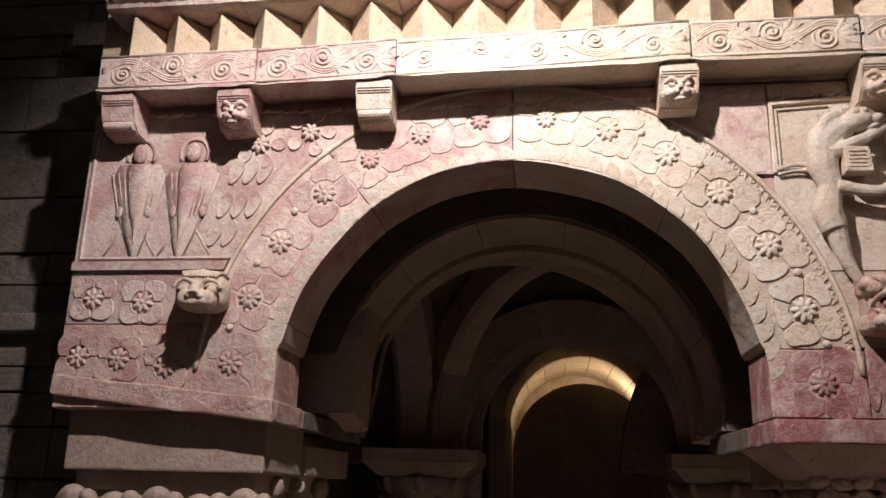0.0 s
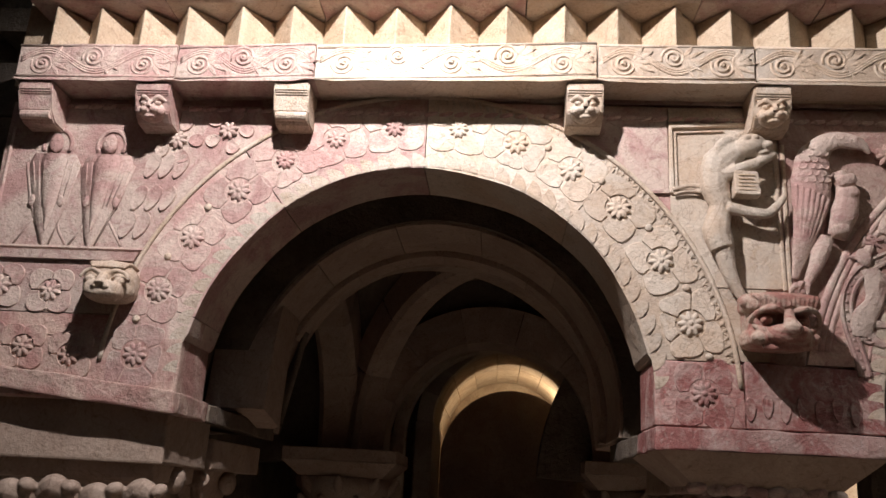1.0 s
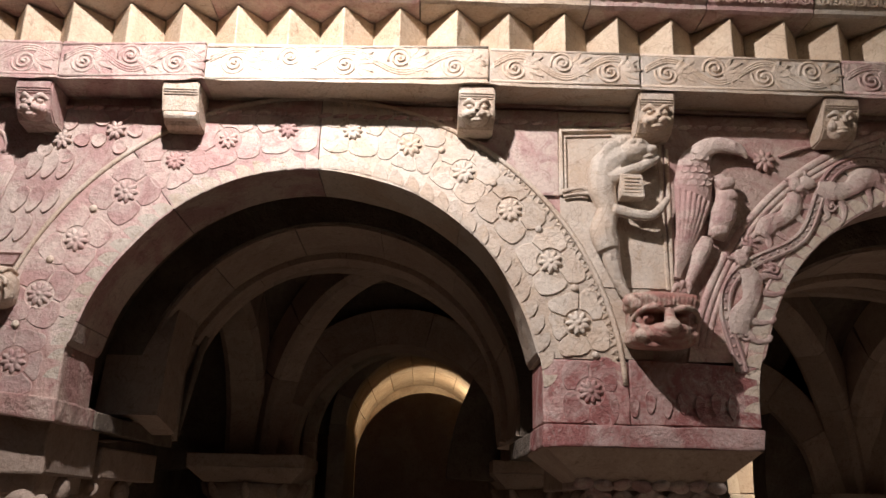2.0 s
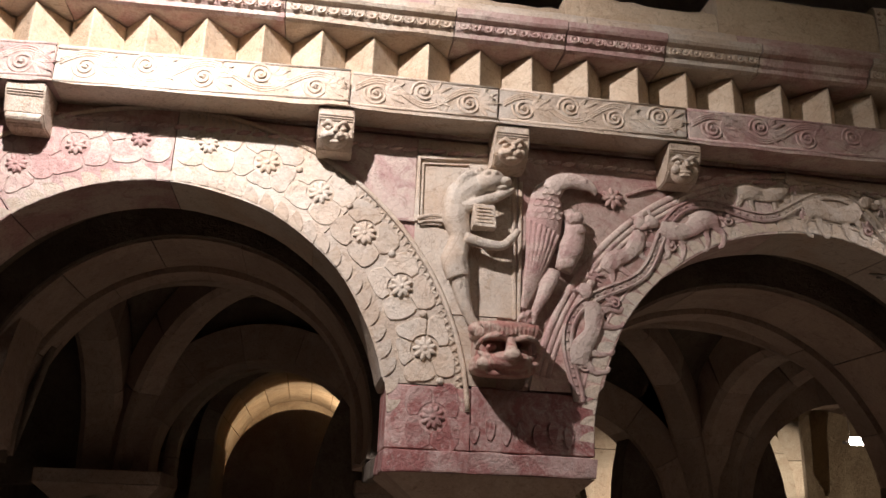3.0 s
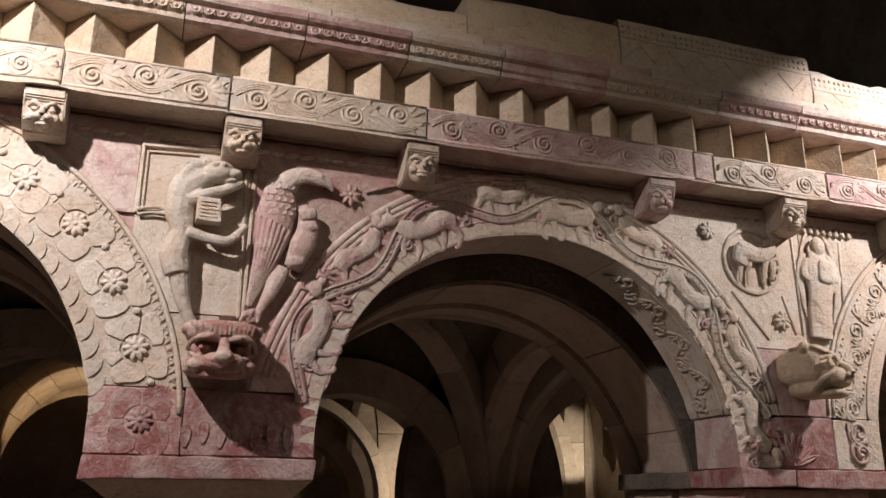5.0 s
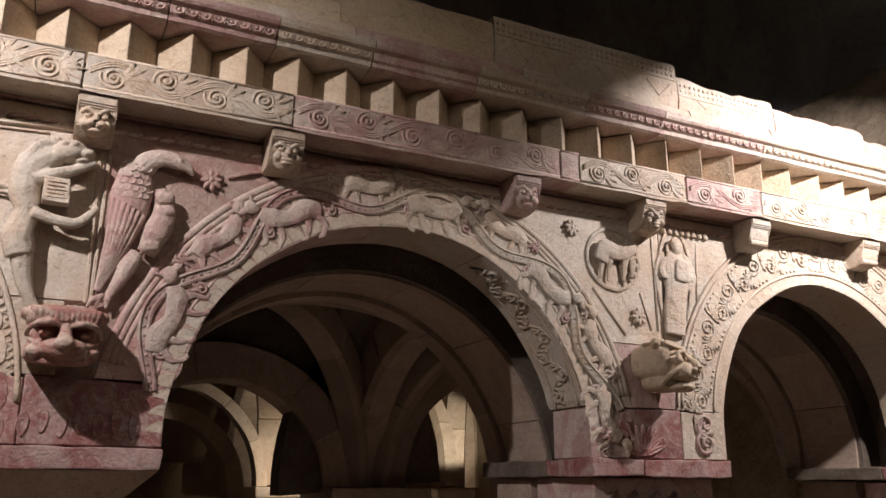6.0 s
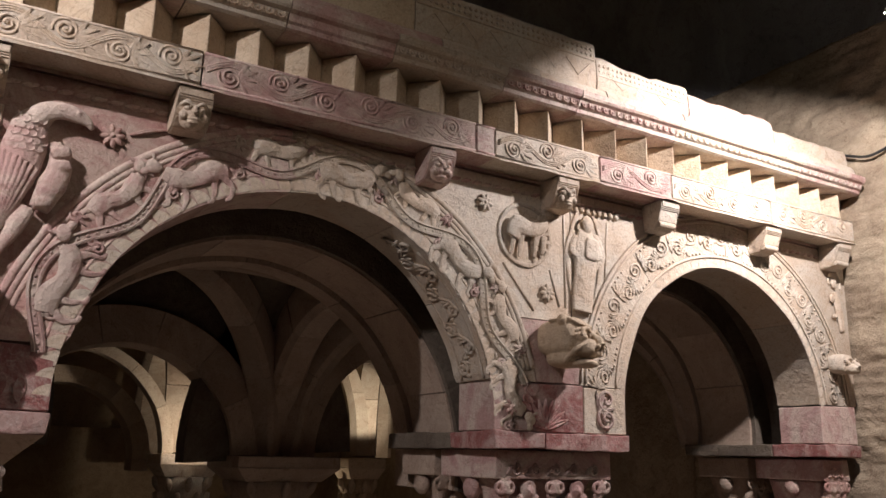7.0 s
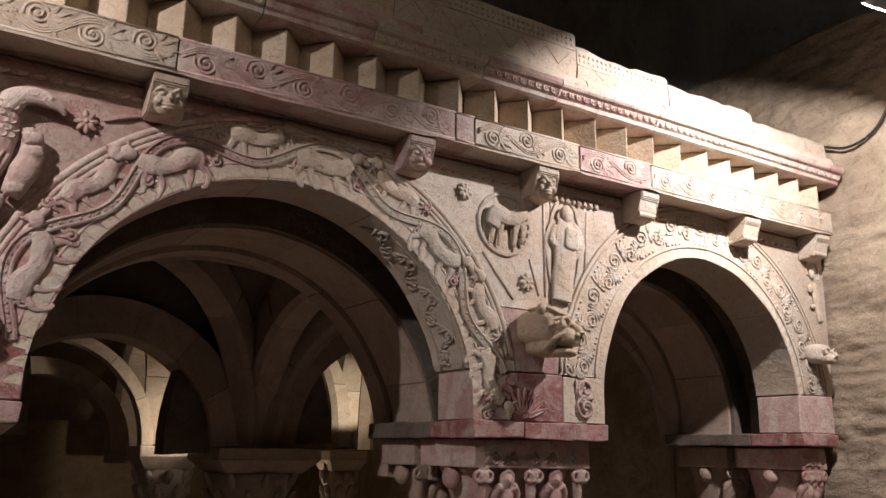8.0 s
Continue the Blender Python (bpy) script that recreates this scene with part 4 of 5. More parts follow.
# transverse arches from the piers to the inner columns
for x0, x1, z1, top in ((0.86, 0.86, 1.98, 2.80), (2.75, 2.80, 1.98, 2.80), (4.95, 4.86, 1.835, 2.76)):
    trans = thing("cross_arch", "plain square stone arch between pier and inner column", "arch", "cross arches")
    stones_of_rib(trans, arc_between((x0, 0.95, IMPOST_TOP), (x1, ROW2 - 0.14, z1), top), 0.24, 0.30, RIBSTONE, 6)

# inner arcade: three plain arches on columns
INNER = ((1.845, 2.055, 0.665, 1.98), (3.80, 1.80, 0.735, 1.835), (5.90, 1.88, 0.770, 1.835))
for cx, cz, r, foot in INNER:
    inner_arch = thing("inner_arch", "plain dim stone arch of the inner arcade", "arch", "arches of the inner arcade")
    a0 = math.degrees(math.asin(max(-0.5, min(0.5, (foot - cz) / r))))
    stones_of_ring(inner_arch, cx, cz, r, r + 0.24, a0, 180 - a0, ROW2 - 0.16, ROW2 + 0.17, RIBSTONE)
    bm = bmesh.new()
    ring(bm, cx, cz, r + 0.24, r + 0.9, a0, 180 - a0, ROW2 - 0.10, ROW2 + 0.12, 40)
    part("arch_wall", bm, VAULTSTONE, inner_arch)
# unseen deck, laid to keep light from leaking into the vault bays
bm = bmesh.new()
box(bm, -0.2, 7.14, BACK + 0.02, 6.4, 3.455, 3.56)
tagged(part("gallery_deck", bm, VAULTSTONE), "unseen stone deck closing the gallery to light from above", "deck", kind="structure")
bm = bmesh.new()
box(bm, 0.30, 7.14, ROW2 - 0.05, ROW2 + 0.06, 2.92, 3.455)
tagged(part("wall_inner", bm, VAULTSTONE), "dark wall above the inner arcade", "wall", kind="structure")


def small_column(name, x, y, half, top, mat, label, group):
    """A column with a splayed impost, a carved basket capital, shaft and base."""
    col = thing(name, label, "column", group)
    bm = bmesh.new()
    box(bm, x - half, x + half, y - half, y + half, top - 0.075, top, 0.008, 0.003)
    part("impost_stone", bm, mat, col)
    bm = bmesh.new()
    h2 = half * 0.74
    hexa(bm, [(x - half, y - half, top - 0.078), (x + half, y - half, top - 0.078), (x + half, y + half, top - 0.078), (x - half, y + half, top - 0.078),
              (x - h2, y - h2, top - 0.165), (x + h2, y - h2, top - 0.165), (x + h2, y + h2, top - 0.165), (x - h2, y + h2, top - 0.165)])
    part("impost_splay", bm, mat, col)
    bm = bmesh.new()
    tube(bm, [(x, y, top - z) for z in (0.168, 0.26, 0.42, 0.52)], [h2 * 1.12, h2 * 1.05, h2 * 0.8, h2 * 0.66], 24)
    part("bell", bm, mat, col, "", True)
    bm = bmesh.new()
    for row, (dz, f, m) in enumerate(((0.215, 1.10, 8), (0.33, 1.0, 8), (0.44, 0.86, 8))):
        for k in range(m):
            t = 2 * math.pi * (k + 0.5 * (row % 2)) / m
            c, q = math.cos(t), math.sin(t)
            limb(bm, [(x + h2 * f * 0.84 * c, y + h2 * f * 0.84 * q, top - dz - 0.06), (x + h2 * f * 1.02 * c, y + h2 * f * 1.02 * q, top - dz), (x + h2 * f * 1.14 * c, y + h2 * f * 1.14 * q, top - dz + 0.05)], [0.020, 0.034, 0.016], 7)
    part("carving", bm, mat, col, "worn leaf carving", True)
    bm = bmesh.new()
    tube(bm, [(x, y, top - 0.50), (x, y, top - 0.54), (x, y, top - 0.56), (x, y, 0.16), (x, y, 0.10), (x, y, 0.0)], [h2 * 0.72, h2 * 0.72, h2 * 0.58, h2 * 0.62, h2 * 0.9, h2], 20)
    part("shaft", bm, mat, col, "", True)
    return col


for x, top in COLUMNS:
    small_column("inner_column", x, ROW2, 0.36, top, RIBSTONE, "dark stone column with carved capital inside the gallery", "inner columns")

# beyond the inner arcade: the lit vaulted recess with its blind wall
recess = thing("vaulted_recess", "warm lit barrel-vaulted recess behind a round-topped screen wall", "recess")
JAMB_A = (2.00, 2.345, 0.655, 4.80)
BACK_A = (2.00, 2.345, 0.655, 6.86)
SCREEN_A = (2.045, 2.08, 0.675, 5.60)


def recess_line(end, extra, m=24, a0=0, a1=180):
    cx, cz, r, y = end
    return [Vector((cx + (r + extra) * math.cos(radians(a0 + (a1 - a0) * k / m)), y, cz + (r + extra) * math.sin(radians(a0 + (a1 - a0) * k / m)))) for k in range(m + 1)]


for k in range(9):
    lo, hi = 20 * k + 0.25, 20 * k + 19.75
    for u0, u1 in ((0.0, 0.498), (0.502, 1.0)):
        bm = bmesh.new()
        rows = []
        for u in (u0, (u0 + u1) / 2, u1):
            row = []
            for extra in (0.0, 0.16):
                f, g = recess_line(JAMB_A, extra, 6, lo, hi), recess_line(BACK_A, extra, 6, lo, hi)
                row.append([bm.verts.new(p.lerp(q, u)) for p, q in zip(f, g)])
            rows.append(row)
        for p, q in zip(rows, rows[1:]):
            for e in (0, 1):
                for a in range(6):
                    bm.faces.new((p[e][a], p[e][a + 1], q[e][a + 1], q[e][a]))
            for a in (0, 6):
                bm.faces.new((p[0][a], p[1][a], q[1][a], q[0][a]))
        for p in (rows[0], rows[-1]):
            for a in range(6):
                bm.faces.new((p[0][a], p[0][a + 1], p[1][a + 1], p[1][a]))
        part("vault_stone_block", bm, OCHRE, recess)
bm = bmesh.new()
cx, cz, r, y = SCREEN_A
ring(bm, cx, cz, 0.01, r, -2, 182, y, y + 0.12, 40)
box(bm, cx - r, cx + r, y + 0.001, y + 0.119, 0.0, cz + 0.02)
part("screen_wall", bm, RIBSTONE, recess, "dim round-topped stone screen wall")
cx, cz, r, y = JAMB_A
stones_of_ring(recess, cx, cz, r - 0.012, r + 0.13, 0, 180, y - 0.16, y - 0.004, FARSTONE, 9, "edge_stone")
for s in (-1, 1):
    bm = bmesh.new()
    box(bm, min(cx + s * (r - 0.012), cx + s * (r + 0.14)), max(cx + s * (r - 0.012), cx + s * (r + 0.14)), y - 0.16, 6.86, 0.0, cz - 0.003, 0.01)
    part("jamb", bm, FARSTONE, recess)
bm = bmesh.new()
ring(bm, cx, cz, r + 0.13, r + 0.95, -5, 185, y - 0.05, y + 0.10, 40)
part("arch_wall", bm, VAULTSTONE, recess)
# slender lit arch left of the recess, just behind the inner arcade
slim = thing("slender_arch", "pale plain stone rib arch catching light from the recess", "arch")
stones_of_ring(slim, 1.90, 2.12, 0.655, 0.74, 0, 180, 3.45, 3.60, FARSTONE, 7)
for s in (-1, 1):
    bm = bmesh.new()
    x = 1.90 + s * 0.70
    box(bm, x - 0.045, x + 0.045, 3.46, 3.60, 0.0, 2.118, 0.012)
    part("shaft", bm, FARSTONE, slim)

# beyond the middle bay: lit columns carrying pale ribs
small_column("far_column", 4.50, 3.90, 0.235, 1.835, CREAM, "lit pale column with carved capital beyond the gallery", "far columns")
small_column("far_column", 5.90, 3.72, 0.17, 1.83, BUFF, "lit buff stone column with small capital beyond the gallery", "far columns")
for cx, cz, r0, r1, ya, yb, mat, text in ((3.60, 1.79, 0.56, 0.69, 4.15, 4.42, FARSTONE, "broad pale lit stone arch beyond the gallery"),
                                          (3.55, 1.84, 0.745, 0.83, 3.78, 3.93, FARSTONE, "slender pale lit stone arch beyond the gallery")):
    far = thing("far_arch", text, "arch", "arches beyond the gallery")
    stones_of_ring(far, cx, cz, r0, r1, 0, 180, ya, yb, mat, 7)
    for s in (-1, 1):
        bm = bmesh.new()
        x = cx + s * (r0 + r1) / 2
        box(bm, x - (r1 - r0) / 2, x + (r1 - r0) / 2, ya + 0.004, yb - 0.004, 1.7, cz, 0.006)
        part("springer", bm, mat, far)
for x, y, w, lean, top, back in ((4.50, 3.98, 0.34, 0.05, 2.80, 5.6), (5.86, 3.70, 0.115, -0.10, 2.78, 5.4), (5.98, 3.74, 0.17, 0.40, 2.70, 5.0)):
    rib = thing("far_rib", "pale lit stone vault rib rising from a far column", "rib", "far vault ribs")
    stones_of_rib(rib, arc_between((x, y, 1.835), (x + lean * 2, back, 1.835), top, 0.9), w, 0.12, FARSTONE, 6)
bm = bmesh.new()
lines = []
for k in range(25):
    a = radians(62 + 96 * k / 24)
    lines.append([bm.verts.new((x, 4.75 - r * math.cos(a), 1.50 + r * math.sin(a) * 0.95)) for x, r in ((2.95, 1.60), (7.14, 1.60), (7.14, 1.70), (2.95, 1.70))])
for p, q in zip(lines, lines[1:]):
    for k in range(4):
        bm.faces.new((p[k], p[(k + 1) % 4], q[(k + 1) % 4], q[k]))
bm.faces.new(lines[0][::-1])
bm.faces.new(lines[-1])
tagged(part("rear_vault", bm, OCHRE, smooth=True), "warm lit plastered barrel vault beyond the gallery", "vault", kind="structure")
bm = bmesh.new()
box(bm, 2.86, 2.96, ROW2 + 0.2, 6.88, 0.0, 3.45)
tagged(part("wall_partition", bm, VAULTSTONE), "dark stone wall beside the vaulted recess", "wall", kind="structure")


# ---- lamps ----
def flood(name, at, target, size, label):
    top = thing(name, label, "spotlight", "spotlights")
    top.matrix_basis = look(at, target)
    bm = bmesh.new()
    tmp = bmesh.new()
    hexa(tmp, [(-size, -size * 0.6, 0.012), (size, -size * 0.6, 0.012), (size, size * 0.6, 0.012), (-size, size * 0.6, 0.012),
               (-size * 0.6, -size * 0.4, 0.09), (size * 0.6, -size * 0.4, 0.09), (size * 0.6, size * 0.4, 0.09), (-size * 0.6, size * 0.4, 0.09)])
    bmesh.ops.bevel(tmp, geom=list(tmp.edges), offset=0.008, segments=2, affect="EDGES")
    absorb(bm, tmp)
    part("housing", bm, WHITE_METAL, top)
    bm = bmesh.new()
    box(bm, -size * 0.85, size * 0.85, -size * 0.48, size * 0.48, 0.006, 0.0105, 0.001)
    part("lens", bm, LENS, top, "glowing glass front")
    bm = bmesh.new()
    tube(bm, [(-size * 1.1, 0, 0.03), (-size * 1.1, 0, 0.13), (size * 1.1, 0, 0.13), (size * 1.1, 0, 0.03)], 0.008, 6)
    part("bracket", bm, WHITE_METAL, top)
    return top


def arm(top, pts, thick=0.011, metal=BLACK):
    """The stay by which a lamp is held, in the lamp's own space."""
    bm = bmesh.new()
    inv = top.matrix_basis.inverted()
    tube(bm, [inv @ Vector(p) for p in pts], thick, 8)
    part("stay", bm, metal, top, "thin dark metal stay")


flood_a = flood("floodlight", FLOOD_A, (1.72, 0, 2.38), 0.07, "small white floodlight aimed at the carved arcade")
arm(flood_a, ((FLOOD_A[0], FLOOD_A[1] - 0.07, FLOOD_A[2] + 0.07), (FLOOD_A[0], FLOOD_A[1] - 0.07, 8.25)))
flood_b = flood("floodlight", FLOOD_B, (6.22, 0, 2.56), 0.07, "small white floodlight aimed at the carved arcade")
arm(flood_b, ((FLOOD_B[0] + 0.02, FLOOD_B[1] - 0.08, FLOOD_B[2] + 0.08), (7.24, FLOOD_B[1] - 0.08, FLOOD_B[2] + 0.12)))
vault_lamp = flood("vault_lamp", VAULT_LAMP, (4.2, -0.6, 2.2), 0.045, "small glaring white spotlight inside the gallery")
bm = bmesh.new()
limb(bm, [(7.112, 0.023, 3.662), (7.112, -0.024, 3.64), (7.112, -0.119, 3.6), (7.112, -0.222, 3.565), (7.112, -0.326, 3.577), (7.112, -0.413, 3.623), (7.112, -0.473, 3.693), (7.112, -0.528, 3.79), (7.112, -0.571, 3.891)], [0.008, 0.008], 6, 1.0)
tagged(part("cable", bm, BLACK, smooth=True), "black electric cable looped along the rough wall", "cable")
arm(vault_lamp, ((VAULT_LAMP[0], VAULT_LAMP[1] + 0.06, VAULT_LAMP[2] + 0.03), (VAULT_LAMP[0] - 0.02, VAULT_LAMP[1] + 0.12, 3.2)), 0.004, RIBSTONE)
# made-up housings and stands for the two lamps added out of sight
for at, target in ((REAR_B, (4.25, 4.15, 2.3)), (REAR_C, (5.9, 4.6, 2.6))):
    up = flood("far_fill_lamp", (at[0], at[1] - 0.02, at[2] - 0.03), target, 0.05, "small white spotlight on a thin stand, added unseen beyond the gallery")
    arm(up, ((at[0], at[1] - 0.05, at[2] - 0.06), (at[0], at[1] - 0.05, -0.01)))


# ---- carvings ----
def roughen(bm, amp=0.003, scale=14):
    for v in bm.verts:
        v.co += amp * noise.noise_vector(v.co * scale)


def relief(name, bm, mat, label, depth=1.0, grain=0.003):
    for v in bm.verts:
        v.co.y *= depth
    roughen(bm, 0.0025, 22)
    ob = tagged(part(name, bm, mat, smooth=True), label, "relief", "carved reliefs")
    return fused(ob, grain, 2) if grain else ob


# short ticks cut along the outer edge of the north arch
bm = bmesh.new()
a = 8.0
while a < 88:
    x0, z0 = polar("a", 0.986, a - 0.5)
    x1, z1 = polar("a", 1.016, a + 0.4)
    limb(bm, [(x0, -0.001, z0), ((x0 + x1) / 2, -0.003, (z0 + z1) / 2), (x1, -0.001, z1)], [0.003, 0.005, 0.003], 6, 0.5, 2)
    a += 1.35
part("tick_border", bm, CREAM, arch_a)

# two winged figures on the end panel
def winged_figure(x, s, label):
    bm = bmesh.new()
    blob(bm, (x, -0.026, 2.838), (0.026, 0.026, 0.036), 0, 3)
    blob(bm, (x, -0.048, 2.832), (0.005, 0.008, 0.011), 0, 1)
    for q in (-1, 1):
        blob(bm, (x + q * 0.010, -0.048, 2.845), (0.006, 0.004, 0.004), 0, 1)
    pts = [(x + 0.050 * math.cos(a), -0.006, 2.838 + 0.056 * math.sin(a)) for a in (math.pi * (-0.15 + 1.3 * k / 20) for k in range(21))]
    tube(bm, pts, 0.008, 6)
    for half, d, z0, z1 in ((0.100, 0.013, 2.800, 2.455), (0.052, 0.022, 2.80, 2.52)):
        rows = []
        for k in range(13):
            u = k / 12
            w = half * (1 - u) ** 0.75 * (1 if u > 0.12 else 0.72 + 2.3 * u)
            z = z0 + (z1 - z0) * u
            rows.append([bm.verts.new((x + q * w + s * 0.018 * u, y, z)) for q, y in ((-1.05, 0.004), (-1, -d), (-0.4, -d * 1.5), (0, -d * 1.7), (0.4, -d * 1.5), (1, -d), (1.05, 0.004))])
        for p, q in zip(rows, rows[1:]):
            for k in range(6):
                bm.faces.new((p[k], p[k + 1], q[k + 1], q[k]))
    for q in (-1, 1):
        tube(bm, [(x + q * 0.094, -0.007, 2.765), (x + q * 0.066 + s * 0.004, -0.008, 2.64), (x + q * 0.012 + s * 0.018, -0.004, 2.46)], [0.005, 0.005, 0.003], 6)
        tube(bm, [(x + q * 0.020 + s * 0.010, -0.002, 2.60), (x + q * 0.060, -0.001, 2.52), (x + q * 0.096, -0.001, 2.465)], [0.004, 0.005, 0.004], 6)
        blob(bm, (x + q * 0.052, -0.018, 2.625), (0.012, 0.008, 0.022), q * 6, 2)
        for k in range(3):
            tube(bm, [(x + q * (0.030 + 0.022 * k), -0.024 + 0.004 * k, 2.77), (x + q * (0.018 + 0.014 * k) + s * 0.008, -0.020 + 0.003 * k, 2.60 + 0.01 * k)], [0.0035, 0.0025], 5)
    relief("winged_figure", bm, PINK, label, 0.5, grain=0)


winged_figure(0.325, 1, "winged haloed figure in low relief on pink marble")
winged_figure(0.520, -1, "winged haloed figure in low relief on pink marble")
bm = bmesh.new()
for pts in (((0.155, 2.455), (0.155, 2.90)), ((0.155, 2.462), (0.70, 2.462))):
    tube(bm, [(a, -0.004, c) for a, c in pts], 0.007, 5)
part("panel_edge", bm, PINK, arcade)
for x, z in ((0.755, 2.865), (0.93, 2.905)):
    rosette(x, z, PINK, arcade, 0.0, 0.85)
    bm = bmesh.new()
    for k in range(5):
        pad(bm, x + 0.036 * math.cos(radians(72 * k)), z + 0.036 * math.sin(radians(72 * k)), -0.001, 0.055, 0.06, 72 * k, 0.006)
    part("petal_carving", bm, PINK, arcade)
bm = bmesh.new()
for z in (2.72, 2.60, 2.50):
    for k in range(3):
        x = 0.66 + 0.05 * k + (2.72 - z) * -0.25
        if (x - 1.622) ** 2 + (z + 0.06 - 2.032) ** 2 > 1.06 ** 2:
            pad(bm, x, z, -0.001, 0.10, 0.06, 70, 0.006)
part("leaf_carving", bm, PINK, arcade)


# the upright lion holding a book
bm = bmesh.new()
Y = -0.022
limb(bm, [(2.655, Y - 0.012, 2.862), (2.592, Y - 0.012, 2.815), (2.578, Y - 0.016, 2.73), (2.592, Y - 0.016, 2.66), (2.575, Y - 0.020, 2.58), (2.590, Y - 0.020, 2.52)], [0.044, 0.054, 0.047, 0.037, 0.045, 0.040], 12, 0.75)
limb(bm, [(2.586, Y - 0.014, 2.60), (2.592, Y - 0.016, 2.55), (2.605, Y - 0.014, 2.47), (2.628, Y - 0.010, 2.40), (2.655, Y - 0.010, 2.362), (2.690, Y - 0.012, 2.352)], [0.034, 0.038, 0.029, 0.019, 0.017, 0.014], 10, 0.8)
blob(bm, (2.690, Y - 0.030, 2.872), (0.052, 0.040, 0.040), 12, 3)
blob(bm, (2.735, Y - 0.034, 2.868), (0.032, 0.030, 0.020), 10, 3)
blob(bm, (2.728, Y - 0.034, 2.842), (0.026, 0.024, 0.009), 14, 2)
for dx, dz in ((-0.015, 0.018), (0.012, 0.022)):
    blob(bm, (2.690 + dx, Y - 0.066, 2.868 + dz), (0.011, 0.008, 0.009), 0, 2)
blob(bm, (2.652, Y - 0.040, 2.900), (0.014, 0.014, 0.016), 30, 2)
for k in range(9):
    a = 1.9 + 0.28 * k
    limb(bm, [(2.655 + 0.02 * math.cos(a), Y - 0.03, 2.85 + 0.03 * math.sin(a)), (2.64 + 0.06 * math.cos(a), Y - 0.038, 2.83 + 0.065 * math.sin(a)), (2.625 + 0.065 * math.cos(a) - 0.01, Y - 0.02, 2.79 + 0.075 * math.sin(a))], [0.009, 0.013, 0.005], 6)
limb(bm, [(2.605, Y - 0.03, 2.765), (2.665, Y - 0.044, 2.790), (2.720, Y - 0.038, 2.815), (2.768, Y - 0.030, 2.850)], [0.026, 0.021, 0.017, 0.014], 9, 0.9)
limb(bm, [(2.610, Y - 0.03, 2.655), (2.680, Y - 0.036, 2.640), (2.735, Y - 0.034, 2.638), (2.775, Y - 0.03, 2.675), (2.792, Y - 0.024, 2.702)], [0.022, 0.018, 0.017, 0.014, 0.011], 9, 0.9)
limb(bm, [(2.560, Y, 2.735), (2.50, Y + 0.006, 2.742), (2.445, Y + 0.010, 2.728)], [0.010, 0.009, 0.008], 6)
limb(bm, [(2.560, Y, 2.722), (2.50, Y + 0.006, 2.722), (2.450, Y + 0.010, 2.712)], [0.007, 0.006, 0.006], 6)
relief("lion_relief", bm, CREAM, "upright lion in high relief holding a tablet, pale marble")
top = thing("tablet", "small square stone tablet with worn writing, held by the lion", "tablet")
bm = bmesh.new()
box(bm, 2.628, 2.706, -0.086, -0.040, 2.690, 2.772, 0.005, 0.003)
part("slab", bm, CREAM, top)
bm = bmesh.new()
for k in range(5):
    box(bm, 2.640, 2.640 + (0.054, 0.050, 0.055, 0.046, 0.052)[k], -0.0885, -0.085, 2.7045 + 0.0125 * k, 2.7085 + 0.0125 * k)
part("writing_bars", bm, BUFF, top)
# the frame behind the lion
bm = bmesh.new()
for pts, r in ((((2.447, 2.42), (2.447, 2.955), (2.77, 2.975)), 0.010), (((2.462, 2.72), (2.462, 2.935), (2.62, 2.945)), 0.005)):
    tube(bm, [(a, -0.004, max(c, 2.72) if a < 2.6 else c) for a, c in pts], r, 6)
part("panel_edge", bm, CREAM, arcade)

# the eagle
bm = bmesh.new()
limb(bm, [(2.945, -0.022, 2.895), (2.902, -0.030, 2.850), (2.890, -0.032, 2.770), (2.880, -0.030, 2.680), (2.855, -0.024, 2.570), (2.820, -0.012, 2.440)], [0.030, 0.052, 0.066, 0.058, 0.036, 0.010], 16, 0.55)
limb(bm, [(2.893, -0.032, 2.835), (2.925, -0.042, 2.886), (2.975, -0.048, 2.905), (3.030, -0.050, 2.900), (3.062, -0.046, 2.886), (3.078, -0.040, 2.864)], [0.040, 0.036, 0.030, 0.026, 0.016, 0.006], 12, 0.8)
blob(bm, (3.032, -0.068, 2.904), (0.009, 0.007, 0.008), 0, 2)
limb(bm, [(2.978, -0.02, 2.800), (2.998, -0.034, 2.730), (2.982, -0.040, 2.655), (2.952, -0.034, 2.575)], [0.024, 0.036, 0.044, 0.030], 12, 0.75)
for k, (x, z) in enumerate(((2.996, 2.765), (3.000, 2.722), (2.990, 2.678), (2.976, 2.636), (2.960, 2.596))):
    blob(bm, (x, -0.046, z), (0.036 - 0.002 * abs(k - 2), 0.024, 0.020), -72 + 90, 2, 0, 0.6)
limb(bm, [(2.925, -0.024, 2.575), (2.905, -0.030, 2.530), (2.876, -0.026, 2.465), (2.846, -0.024, 2.408)], [0.024, 0.029, 0.021, 0.012], 10, 0.85)
for k in range(3):
    a = radians(150 - 55 * k)
    limb(bm, [(2.842, -0.026, 2.412), (2.834 + 0.026 * math.cos(a), -0.036, 2.398 + 0.022 * math.sin(a)), (2.826 + 0.034 * math.cos(a), -0.028, 2.372 + 0.018 * math.sin(a))], [0.010, 0.011, 0.005], 7)
for k in range(7):
    u = k / 6
    limb(bm, [(2.836 + 0.098 * u, -0.045 - 0.024 * math.sin(math.pi * (0.1 + 0.8 * u)), 2.745 - 0.045 * u), (2.833 + 0.066 * u, -0.040 - 0.018 * math.sin(math.pi * (0.1 + 0.8 * u)), 2.630 - 0.02 * u), (2.818 + 0.022 * u, -0.020, 2.450 + 0.030 * u)], [0.0070, 0.0070, 0.0030], 6, 0.7)
